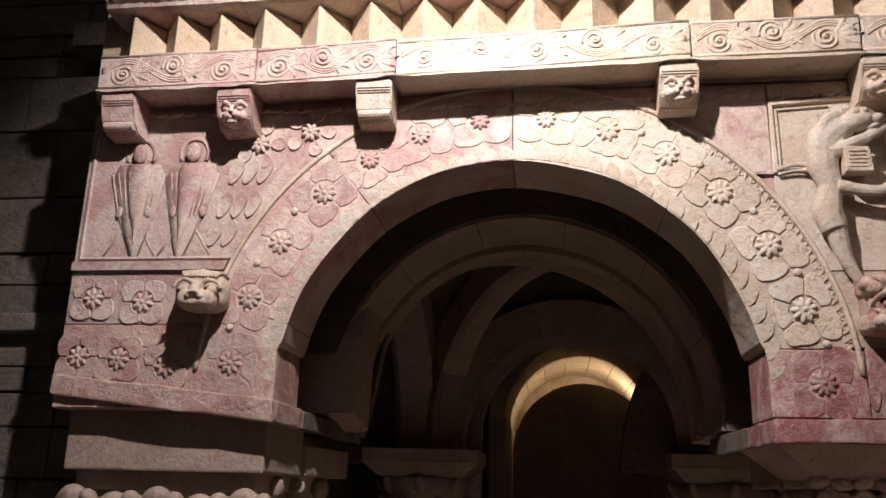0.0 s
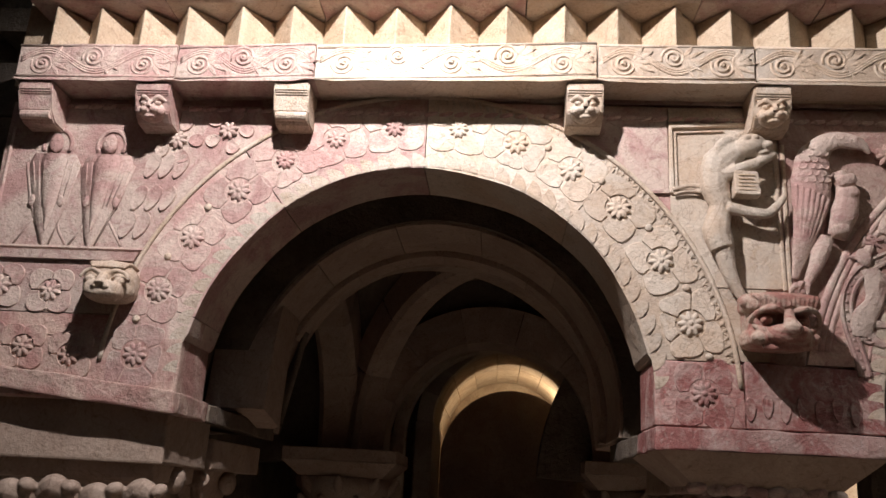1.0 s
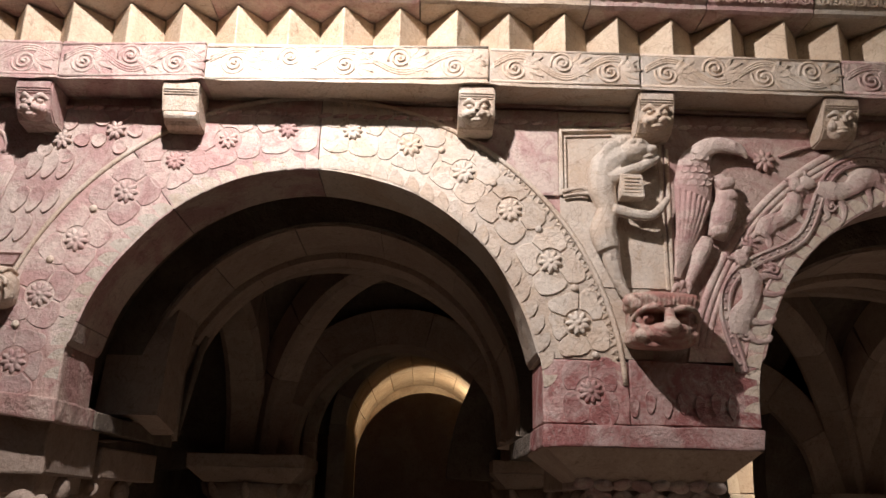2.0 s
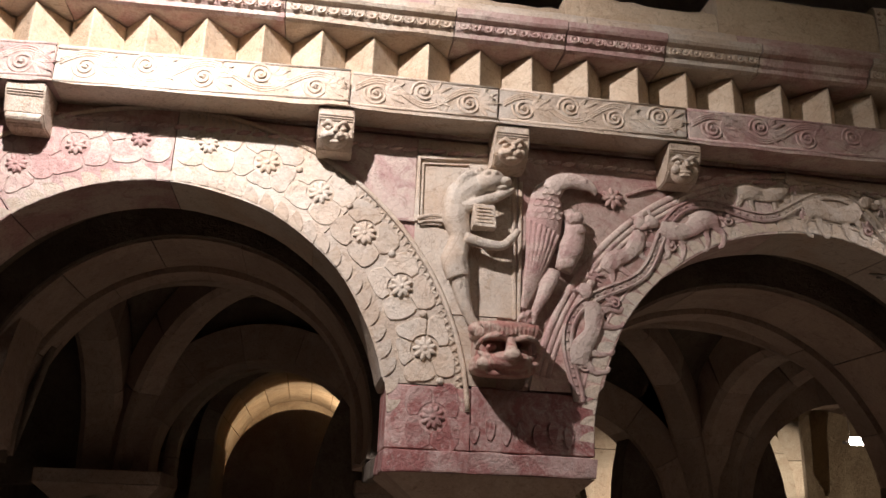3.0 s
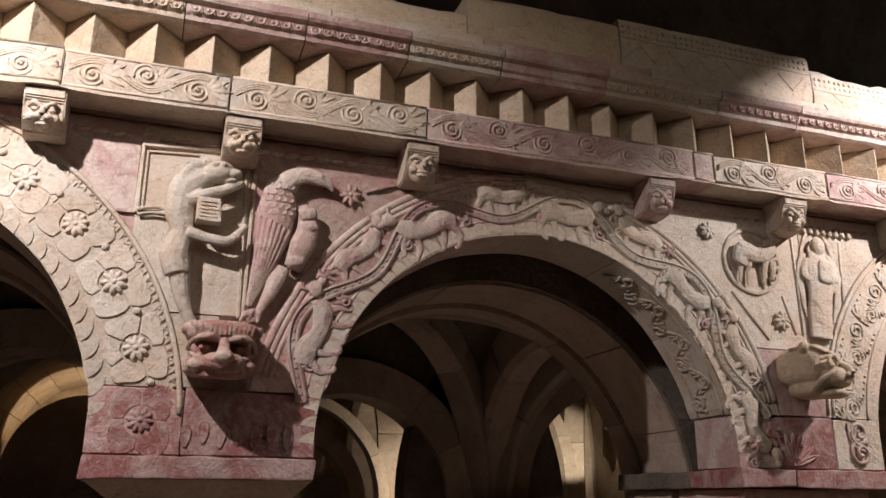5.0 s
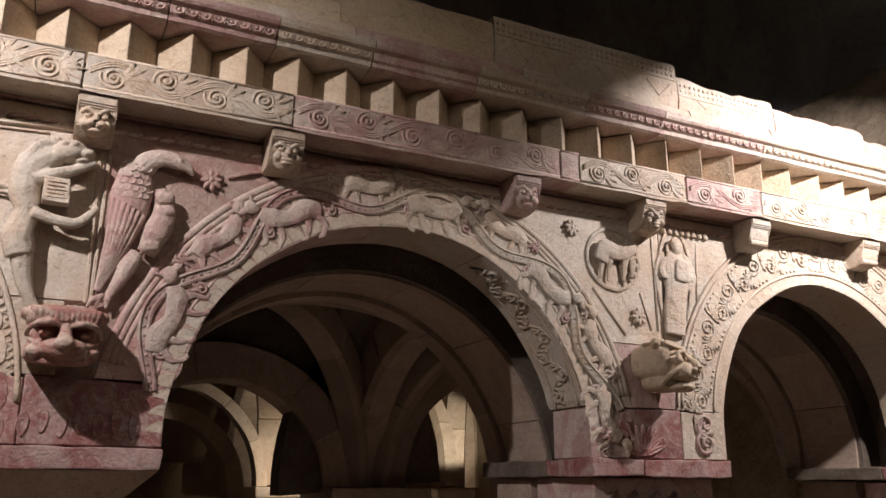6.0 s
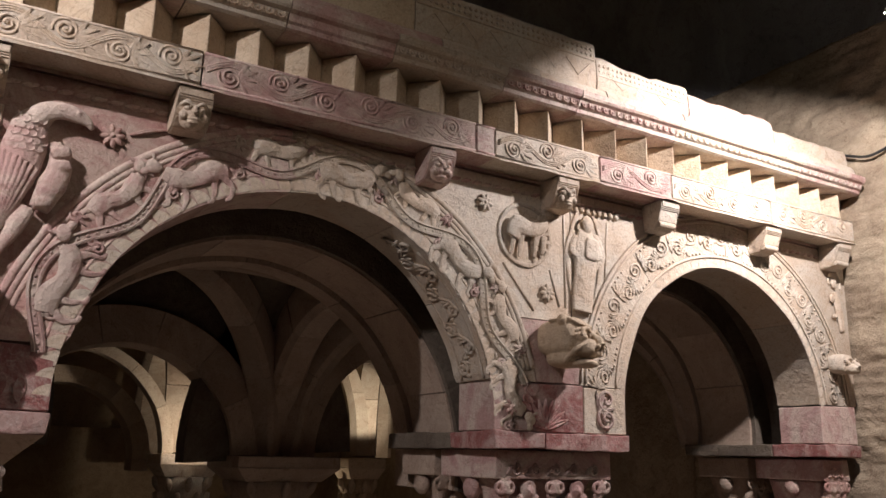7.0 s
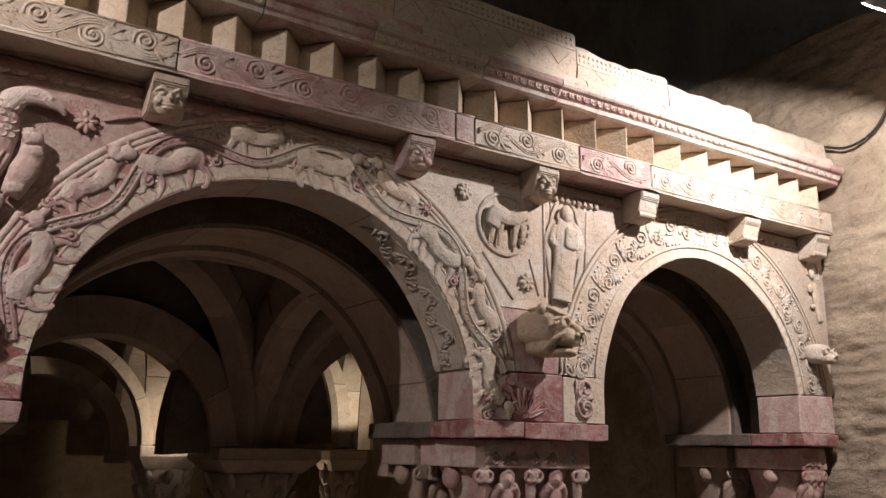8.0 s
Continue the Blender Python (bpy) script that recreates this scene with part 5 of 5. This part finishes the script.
def scale_edge(x, z, r, cxx, radius, y0, flat):
    """The curved edge of one feather on a rounded body."""
    pts = []
    for k in range(7):
        a = math.pi * (1.0 + k / 6)
        px, pz = x + r * math.cos(a), z + r * math.sin(a)
        pts.append((px, y0 - flat * math.sqrt(max(0.0004, radius ** 2 - (px - cxx) ** 2)) - 0.001, pz))
    tube(bm, pts, 0.0020, 5)


for r in range(6):
    for k in range(5):
        scale_edge(2.846 + 0.024 * k + 0.012 * (r % 2), 2.880 - 0.023 * r, 0.0130, 2.894, 0.066, -0.032, 0.55)
for k in range(5):
    scale_edge(2.925 + 0.026 * k, 2.920 - 0.003 * k, 0.012, 2.975, 0.060, -0.036, 0.6)
relief("eagle_relief", bm, PINK, "standing eagle in relief, pink marble, with long folded wing feathers", 0.78, grain=0.0024)
bm = bmesh.new()
for x0, z0, x1, z1 in ((2.792, 2.40, 2.782, 2.93), (2.806, 2.40, 2.812, 2.90)):
    tube(bm, [(x0, -0.001, z0), (x1, -0.001, z1)], 0.007, 6)
part("panel_edge", bm, CREAM, arcade)
rosette(3.144, 2.866, ROSE, arcade, -0.004, 1.0, 8)
bm = bmesh.new()
limb(bm, [(3.20, -0.004, 2.885), (3.26, -0.010, 2.91), (3.33, -0.004, 2.93)], [0.006, 0.010, 0.003], 6)
part("leaf_carving", bm, ROSE, arcade)


# beasts in the vine of the middle arch
def beast(at, turn, size, mat, parent, flip=1, rear=False):
    """A small four-legged animal in relief; turn is the slope of its back."""
    bm = bmesh.new()
    s = size
    f = flip
    P = lambda x, y, z: (f * x * s, y * s, z * s)
    limb(bm, [P(-0.50, -0.12, 0.02), P(-0.25, -0.17, 0.08), P(0.05, -0.15, 0.00), P(0.34, -0.18, 0.06), P(0.52, -0.18, 0.20)], [0.15 * s, 0.19 * s, 0.135 * s, 0.18 * s, 0.12 * s], 9, 0.8)
    blob(bm, P(0.66, -0.20, 0.32), (0.15 * s, 0.13 * s, 0.12 * s), 30 * f, 2)
    blob(bm, P(0.80, -0.20, 0.28), (0.10 * s, 0.10 * s, 0.07 * s), -20 * f, 2)
    blob(bm, P(0.60, -0.18, 0.47), (0.04 * s, 0.05 * s, 0.08 * s), 10 * f, 1)
    for hx, kx, fx, dz in ((-0.38, -0.52, -0.44, 0), (-0.26, -0.22, -0.14, 0.02), (0.30, 0.26, 0.36, 0), (0.42, 0.54, 0.58, 0.10)):
        limb(bm, [P(hx, -0.13, 0.0), P(kx, -0.12, -0.24 + dz), P(fx, -0.10, -0.42 + dz), P(fx + 0.10, -0.09, -0.44 + dz)], [0.085 * s, 0.060 * s, 0.042 * s, 0.040 * s], 6, 0.9)
    limb(bm, [P(-0.52, -0.08, 0.06), P(-0.70, -0.08, 0.22), P(-0.62, -0.07, 0.42), P(-0.46, -0.06, 0.40)], [0.05 * s, 0.036 * s, 0.03 * s, 0.045 * s], 6, 0.9)
    for v in bm.verts:
        v.co.y = v.co.y * 0.38
    roughen(bm, 0.0025, 40)
    ob = fused(part("beast_carving", bm, mat, parent, "small beast in relief", True), 0.0026, 2)
    ob.matrix_basis = pose(at[0], 0.004, at[1], 0, -turn, 0)
    return ob


WAVE = 36.5
for k in range(9):
    a = 154 - WAVE / 2 * k
    inner = k % 2 == 0
    x, z = polar("b", 0.905 if inner else 0.962, a + (1.5 if inner else 0))
    f = -1 if k in (2, 5, 7) else 1
    beast((x, z), a - 90 + (6 if inner else -5) * f, 0.212 if inner else 0.19, PINK if x < 3.55 else CREAM, arch_b, f)


def ribbon(a):
    return 0.932 + 0.056 * math.cos(radians((a - 154) / WAVE * 360))


for first, last, mat in ((10, 96, CREAM), (96, 170, PINK)):
    bm = bmesh.new()
    lines = []
    for k in range(181):
        a = first + (last - first) * k / 180
        x, z = polar("b", ribbon(a), a)
        x1, z1 = polar("b", ribbon(a + 0.2), a + 0.2)
        d = math.hypot(x1 - x, z1 - z)
        nx, nz = -(z1 - z) / d, (x1 - x) / d
        lines.append([bm.verts.new((x + nx * w, y, z + nz * w)) for w, y in ((-0.021, 0.003), (-0.019, -0.011), (-0.012, -0.013), (-0.009, -0.007), (0.009, -0.007), (0.012, -0.013), (0.019, -0.011), (0.021, 0.003))])
        if k % 4 == 0:
            blob(bm, (x, -0.008, z), (0.0062, 0.004, 0.0062), 0, 1)
    for p, q in zip(lines, lines[1:]):
        for k in range(7):
            bm.faces.new((p[k], p[k + 1], q[k + 1], q[k]))
    part("vine", bm, mat, arch_b, "flat beaded vine ribbon winding round the beasts")
    bm = bmesh.new()
    for r, rad in ((1.040, 0.013), (1.018, 0.010), (0.998, 0.009), (0.874, 0.006)):
        arc_rope(bm, "b", r, max(first, 13), min(last, 167), rad, -0.002, 8, 0.5)
    part("outer_moulding", bm, mat, arch_b, "three parallel rounded mouldings", True)
bm = bmesh.new()
for k in range(9):
    a = 154 - WAVE / 2 * k
    inner = k % 2 == 0
    for da in (-8.0, 8.0):
        x, z = polar("b", 0.885 if inner else 1.005, a + da)
        tube(bm, spiral(x, z, -0.004, 0.022, 1.3, a, 1 if da > 0 else -1, 14), 0.006, 5)
        for t in (-40, 0, 40):
            leaf(bm, x, z, -0.003, 0.040, 0.018, a + (0 if inner else 180) + t, 0.009, 3)
part("leaf_carving", bm, PINK, arch_b, "", True)
border("b", arch_b, CREAM, 0.058, 3.6)

# foliage cut into the soffit of the middle arch
bm = bmesh.new()
cx, cz, r0, r1 = ARCHES["b"]


def soffit(a, y, lift=0.006):
    return (cx + (r0 - lift) * math.cos(radians(a)), y, cz + (r0 - lift) * math.sin(radians(a)))


pts = [soffit(14 + 44 * k / 80, 0.125 + 0.062 * math.sin(k / 80 * 7 * math.pi), 0.003) for k in range(81)]
tube(bm, pts, 0.006, 5)
for i in range(8):
    a0, s = 16.5 + 6.0 * i, (1 if i % 2 else -1)
    yc = 0.125 - s * 0.046
    pts = []
    for k in range(19):
        u = k / 18
        t = 2 * math.pi * 1.4 * u
        pts.append(soffit(a0 + 2.4 * (1 - 0.8 * u) * math.cos(t), yc + 0.052 * (1 - 0.8 * u) * math.sin(t) * s, 0.003))
    tube(bm, pts, 0.0075, 5)
    for d in (-1, 0, 1):
        tube(bm, [soffit(a0 + 2.6 + 0.5 * d, yc + s * 0.02, 0.002), soffit(a0 + 3.2 + 1.3 * d, yc + s * 0.045, 0.005), soffit(a0 + 3.4 + 2.2 * d, yc + s * 0.065, 0.002)], [0.003, 0.007, 0.003], 5)
for yy in (0.035, 0.20):
    tube(bm, [soffit(13 + 42 * k / 30, yy, 0.003) for k in range(31)], 0.005, 5)
part("soffit_foliage", bm, CREAM, arch_b, "leaf scroll cut into the arch soffit", True)

# palmette scrolls of the south arch
for i in range(23):
    a = 7 + 166 * i / 22
    bm = bmesh.new()
    s = 1 if i % 2 else -1
    x, z = polar("c", 0.845 + 0.020 * s, a)
    tube(bm, spiral(x, z, -0.003, 0.046, 1.9, a + 90, s, 26), 0.0050, 6)
    tube(bm, spiral(x, z, -0.003, 0.058, 0.6, a + 90, s, 14), 0.0042, 6)
    for k in range(7):
        t = a + 90 - 84 + 28 * k
        x2, z2 = polar("c", 0.845 - 0.022 * s, a + 3.6)
        leaf(bm, x2, z2, -0.001, 0.052, 0.018, t + (180 if s < 0 else 0), 0.009, 3)
    for k in range(4):
        x2, z2 = polar("c", 0.775 if s > 0 else 0.915, a - 3 + 2 * k)
        blob(bm, (x2, -0.003, z2), (0.008, 0.006, 0.008), 0, 1)
    part("palmette", bm, CREAM, arch_c, "", True)
bm = bmesh.new()
for r, rad in ((0.757, 0.007), (0.935, 0.008), (0.958, 0.006)):
    arc_rope(bm, "c", r, 4, 176, rad, -0.005)
part("outer_moulding", bm, CREAM, arch_c, "", True)
border("c", arch_c, CREAM, 0.048, 4.4)

# ringed beast and mandorla figure between the middle and south arches
bm = bmesh.new()
pts = [(4.852 + 0.135 * math.cos(a), -0.008, 2.795 + 0.135 * math.sin(a)) for a in (2 * math.pi * k / 40 for k in range(41))]
tube(bm, pts, 0.011, 6)
limb(bm, [(4.775, -0.04, 2.775), (4.80, -0.044, 2.83), (4.87, -0.044, 2.82), (4.93, -0.044, 2.845), (4.945, -0.04, 2.89)], [0.034, 0.046, 0.036, 0.036, 0.022], 10, 0.85)
blob(bm, (4.962, -0.046, 2.905), (0.030, 0.024, 0.020), -20, 2)
for x, z in ((4.775, 2.70), (4.815, 2.69), (4.895, 2.70), (4.935, 2.72)):
    limb(bm, [(x + 0.012, -0.038, 2.80), (x + 0.006, -0.034, 2.745), (x, -0.026, z)], [0.020, 0.013, 0.009], 7)
for k in range(7):
    t = -80 + 24 * k
    limb(bm, [(4.885, -0.012, 2.79), (4.885 + 0.115 * math.cos(radians(t)), -0.010, 2.79 + 0.115 * math.sin(radians(t)))], [0.010, 0.012], 5)
relief("ringed_beast", bm, CREAM, "animal in relief within a round raised ring, pale marble", 0.46)
bm = bmesh.new()
pts = [(5.195 + 0.085 * math.cos(a) * (1.0 if math.sin(a) < 0.5 else 0.95), -0.008, 2.815 + 0.155 * math.sin(a)) for a in (math.pi * (-0.35 + 1.7 * k / 36) for k in range(37))]
tube(bm, pts, 0.012, 6)
blob(bm, (5.190, -0.048, 2.892), (0.036, 0.034, 0.042), 0, 3)
for k in range(3):
    limb(bm, [(5.162, -0.036, 2.91 - 0.004 * k), (5.156 - 0.006 * k, -0.034, 2.875), (5.158, -0.028, 2.84)], [0.008, 0.009, 0.006], 6)
limb(bm, [(5.185, -0.026, 2.87), (5.185, -0.040, 2.79), (5.180, -0.036, 2.70), (5.168, -0.030, 2.60), (5.160, -0.026, 2.49)], [0.040, 0.068, 0.064, 0.060, 0.058], 12, 0.6)
blob(bm, (5.205, -0.078, 2.775), (0.042, 0.022, 0.052), -8, 3, 0, 0.55)
for q in (-1, 1):
    limb(bm, [(5.185 + q * 0.045, -0.03, 2.83), (5.185 + q * 0.075, -0.04, 2.76), (5.19 + q * 0.030, -0.062, 2.735)], [0.020, 0.022, 0.013], 8)
    limb(bm, [(5.185 + q * 0.06, -0.012, 2.86), (5.19 + q * 0.10, -0.014, 2.76), (5.175 + q * 0.07, -0.008, 2.56)], [0.014, 0.022, 0.007], 8, 0.6)
for k in range(6):
    limb(bm, [(5.140 + 0.014 * k, -0.058, 2.69), (5.128 + 0.014 * k, -0.046, 2.49)], [0.006, 0.006], 5)
relief("robed_figure", bm, CREAM, "robed figure in relief within a raised pointed ring, pale marble", 0.46)
for x, z, sc_ in ((4.640, 2.905, 0.95), (4.968, 2.552, 1.0)):
    rosette(x, z, CREAM, arcade, -0.002, sc_)
bm = bmesh.new()
for x0, z0, x1, z1 in ((5.075, 2.50, 5.07, 2.95), (5.305, 2.62, 5.33, 2.93), (4.99, 2.66, 5.04, 2.50), (4.74, 2.66, 4.90, 2.47)):
    tube(bm, [(x0, 0.0, z0), ((x0 + x1) / 2, -0.001, (z0 + z1) / 2), (x1, 0.0, z1)], 0.006, 6)
for k in range(9):
    blob(bm, (5.10 + 0.035 * k, -0.008, 2.962), (0.017, 0.012, 0.020), 10, 1)
part("panel_edge", bm, CREAM, arcade, "", True)
# worn figure at the south end
bm = bmesh.new()
pts = [(7.03 + 0.055 * math.cos(a), -0.006, 2.86 + 0.07 * math.sin(a)) for a in (math.pi * (-0.2 + 1.3 * k / 16) for k in range(17))]
tube(bm, pts, 0.009, 6)
blob(bm, (7.01, -0.02, 2.85), (0.024, 0.02, 0.03), 0, 2)
blob(bm, (6.985, -0.02, 2.76), (0.020, 0.02, 0.025), 0, 2)
limb(bm, [(7.02, -0.01, 2.80), (7.04, -0.016, 2.70), (7.06, -0.01, 2.58)], [0.024, 0.034, 0.022], 8, 0.6)
blob(bm, (6.995, -0.018, 2.66), (0.022, 0.018, 0.014), 20, 2)
relief("worn_figure", bm, CREAM, "worn broken figure in relief at the end of the arcade", 0.6)


# ---- projecting lion heads at the foot of the spandrels ----
def carved_head(x, z, yaw, size, mat, label, out=0.15, mane=True, jaw=False, pitch=0):
    """A blunt animal head: boxy skull, heavy brow, round eyes, broad nose and muzzle, ears and a combed mane."""
    bm = bmesh.new()
    s = size
    blob(bm, (0, -out * 0.33, 0.012 * s), (0.098 * s, out * 0.50, 0.072 * s), 0, 3, 0, 0.62)
    blob(bm, (0, -out * 0.86, -0.030 * s), (0.070 * s, 0.050 * s, 0.036 * s), 0, 3, 0, 0.7)
    limb(bm, [(0, -out * 0.90, 0.034 * s), (0, -out - 0.022 * s, 0.002), (0, -out - 0.034 * s, -0.020 * s)], [0.014 * s, 0.019 * s, 0.024 * s], 8)
    for q in (-1, 1):
        blob(bm, (q * 0.020 * s, -out - 0.028 * s, -0.024 * s), (0.014 * s, 0.012 * s, 0.010 * s), 0, 2)
        blob(bm, (q * 0.052 * s, -out * 0.88, 0.008 * s), (0.021 * s, 0.020 * s, 0.018 * s), q * -8, 3)
        pts = [(q * (0.052 + 0.034 * math.cos(a)) * s, -out * 0.95, (0.010 + 0.032 * math.sin(a)) * s) for a in (math.pi * k / 8 for k in range(9))]
        tube(bm, pts, 0.0075 * s, 6)
        limb(bm, [(q * 0.012 * s, -out * 0.98, 0.030 * s), (q * 0.048 * s, -out * 0.97, 0.044 * s), (q * 0.088 * s, -out * 0.80, 0.028 * s)], [0.008 * s, 0.009 * s, 0.006 * s], 8)
        if jaw:
            blob(bm, (q * 0.080 * s, -out * 0.50, 0.078 * s), (0.026 * s, 0.020 * s, 0.022 * s), q * -30, 2)
        blob(bm, (q * 0.030 * s, -out * 0.96, -0.040 * s), (0.030 * s, 0.022 * s, 0.018 * s), q * -12, 2)
    if not jaw:
        limb(bm, [(-0.050 * s, -out * 0.80, -0.058 * s), (0, -out * 0.92, -0.062 * s), (0.050 * s, -out * 0.80, -0.058 * s)], [0.008 * s, 0.010 * s, 0.008 * s], 8)
    if jaw:
        blob(bm, (0, -out * 0.78, -0.086 * s), (0.058 * s, 0.052 * s, 0.017 * s), 0, 3, 0, 0.8)
        blob(bm, (0, -out * 0.40, -0.060 * s), (0.078 * s, out * 0.40, 0.040 * s), 0, 3, 0, 0.7)
        for q in (-1, 1):
            limb(bm, [(q * 0.06 * s, -out * 0.95, -0.020 * s), (q * 0.088 * s, -out * 0.78, -0.045 * s), (q * 0.080 * s, -out * 0.55, -0.080 * s)], [0.010 * s, 0.013 * s, 0.010 * s], 8)
        for k in range(6):
            blob(bm, ((k - 2.5) * 0.015 * s, -out - 0.004, -0.052 * s), (0.006 * s, 0.006 * s, 0.010 * s), 0, 1)
    if mane:
        for k in range(9):
            u = (k - 4) / 4
            limb(bm, [(u * 0.055 * s, -out * 0.84, 0.060 * s), (u * 0.070 * s, -out * 0.60, (0.090 - 0.008 * abs(u)) * s), (u * 0.085 * s, -out * 0.20, (0.088 - 0.012 * abs(u)) * s)], [0.006 * s, 0.0105 * s, 0.008 * s], 6)
    roughen(bm, 0.0022, 34)
    ob = tagged(part("carved_lion", bm, mat, smooth=True), label, "carved lion", "projecting carved lions")
    fused(ob, 0.003, 2)
    ob.matrix_basis = pose(x, 0, z, pitch, 0, yaw)
    return ob


carved_head(0.618, 2.320, 8, 0.86, CREAM, "worn pale stone lion head projecting from the wall", 0.13)

def broad_head():
    """The wide flat head: block skull under a combed mane, staring eyes in deep sockets, a broad blunt muzzle."""
    bm = bmesh.new()
    blob(bm, (0, -0.066, 0.052), (0.106, 0.098, 0.034), 0, 3, 0, 0.55)
    blob(bm, (0, -0.060, -0.052), (0.104, 0.096, 0.036), 0, 3, 0, 0.6)
    blob(bm, (0, -0.045, 0.000), (0.096, 0.066, 0.050), 0, 3, 0, 0.5)
    blob(bm, (0, -0.150, -0.046), (0.066, 0.040, 0.032), 0, 3, 0, 0.8)
    limb(bm, [(0, -0.150, 0.026), (0, -0.166, -0.004), (0, -0.184, -0.030), (0, -0.176, -0.046)], [0.014, 0.019, 0.030, 0.022], 12)
    for q in (-1, 1):
        blob(bm, (q * 0.028, -0.176, -0.040), (0.018, 0.014, 0.012), q * 10, 2)
        blob(bm, (q * 0.054, -0.122, -0.002), (0.017, 0.017, 0.0135), q * -6, 3)
        limb(bm, [(q * 0.016, -0.158, 0.022), (q * 0.052, -0.170, 0.030), (q * 0.090, -0.150, 0.016), (q * 0.102, -0.116, -0.010)], [0.008, 0.010, 0.009, 0.007], 8)
        limb(bm, [(q * 0.030, -0.160, -0.030), (q * 0.066, -0.148, -0.032), (q * 0.094, -0.120, -0.018)], [0.006, 0.010, 0.008], 8)
        blob(bm, (q * 0.070, -0.128, -0.056), (0.034, 0.030, 0.022), q * 14, 2)
        blob(bm, (q * 0.104, -0.090, 0.058), (0.020, 0.022, 0.022), 0, 2)
    limb(bm, [(-0.070, -0.130, -0.078), (0, -0.160, -0.080), (0.070, -0.130, -0.078)], [0.012, 0.014, 0.012], 8)
    for k in range(13):
        u = (k - 6) / 6
        limb(bm, [(u * 0.080, -0.166 + 0.014 * abs(u), 0.036), (u * 0.088, -0.150, 0.072 - 0.006 * abs(u)), (u * 0.094, -0.070, 0.086 - 0.008 * abs(u)), (u * 0.096, -0.004, 0.082 - 0.008 * abs(u))], [0.005, 0.0088, 0.0088, 0.008], 7)
    roughen(bm, 0.0025, 34)
    ob = tagged(part("carved_lion", bm, RUDDY, smooth=True), "red and cream marble lion head with staring eyes", "carved lion", "projecting carved lions")
    fused(ob, 0.0032, 2)
    ob.matrix_basis = pose(2.735, 0, 2.285, 4, 0, 3)


broad_head()
carved_head(4.985, 2.335, 26, 1.08, BUFF, "yellowish stone lion head with open mouth", 0.20, True, True)
carved_head(6.965, 2.380, 6, 0.74, CREAM, "small worn pale stone head at the arcade's end", 0.11, False)

# figures and leaves cut on the red springing blocks
x, z = polar("a", 0.905, 2)
bm = bmesh.new()
for k in range(7):
    pad(bm, 2.66 + 0.052 * k, 1.985 + 0.012 * (k % 2), -0.006, 0.075, 0.040, 88, 0.0025)
part("leaf_carving", bm, RED, arcade)
bm = bmesh.new()
for k in range(9):
    t = 20 + 140 * k / 8
    leaf(bm, 4.955, 1.975, -0.005, 0.125, 0.034, t, 0.009, 4)
for k in range(4):
    pad(bm, 4.87 + 0.01 * k, 2.02 + 0.03 * k, -0.006, 0.06, 0.04, 150, 0.006)
part("leaf_carving", bm, RED, arcade)
bm = bmesh.new()
tube(bm, spiral(5.29, 2.03, -0.008, 0.055, 1.6, 90, 1, 24), 0.008, 6)
tube(bm, spiral(5.29, 2.11, -0.008, 0.05, 1.4, 270, -1, 24), 0.008, 6)
for k in range(5):
    leaf(bm, 5.25, 2.06, -0.005, 0.09, 0.022, 30 * k - 20, 0.010, 3)
part("leaf_carving", bm, PINK, arcade, "", True)
rosette(4.78, 2.06, ROSE, arcade, -0.004, 0.9)
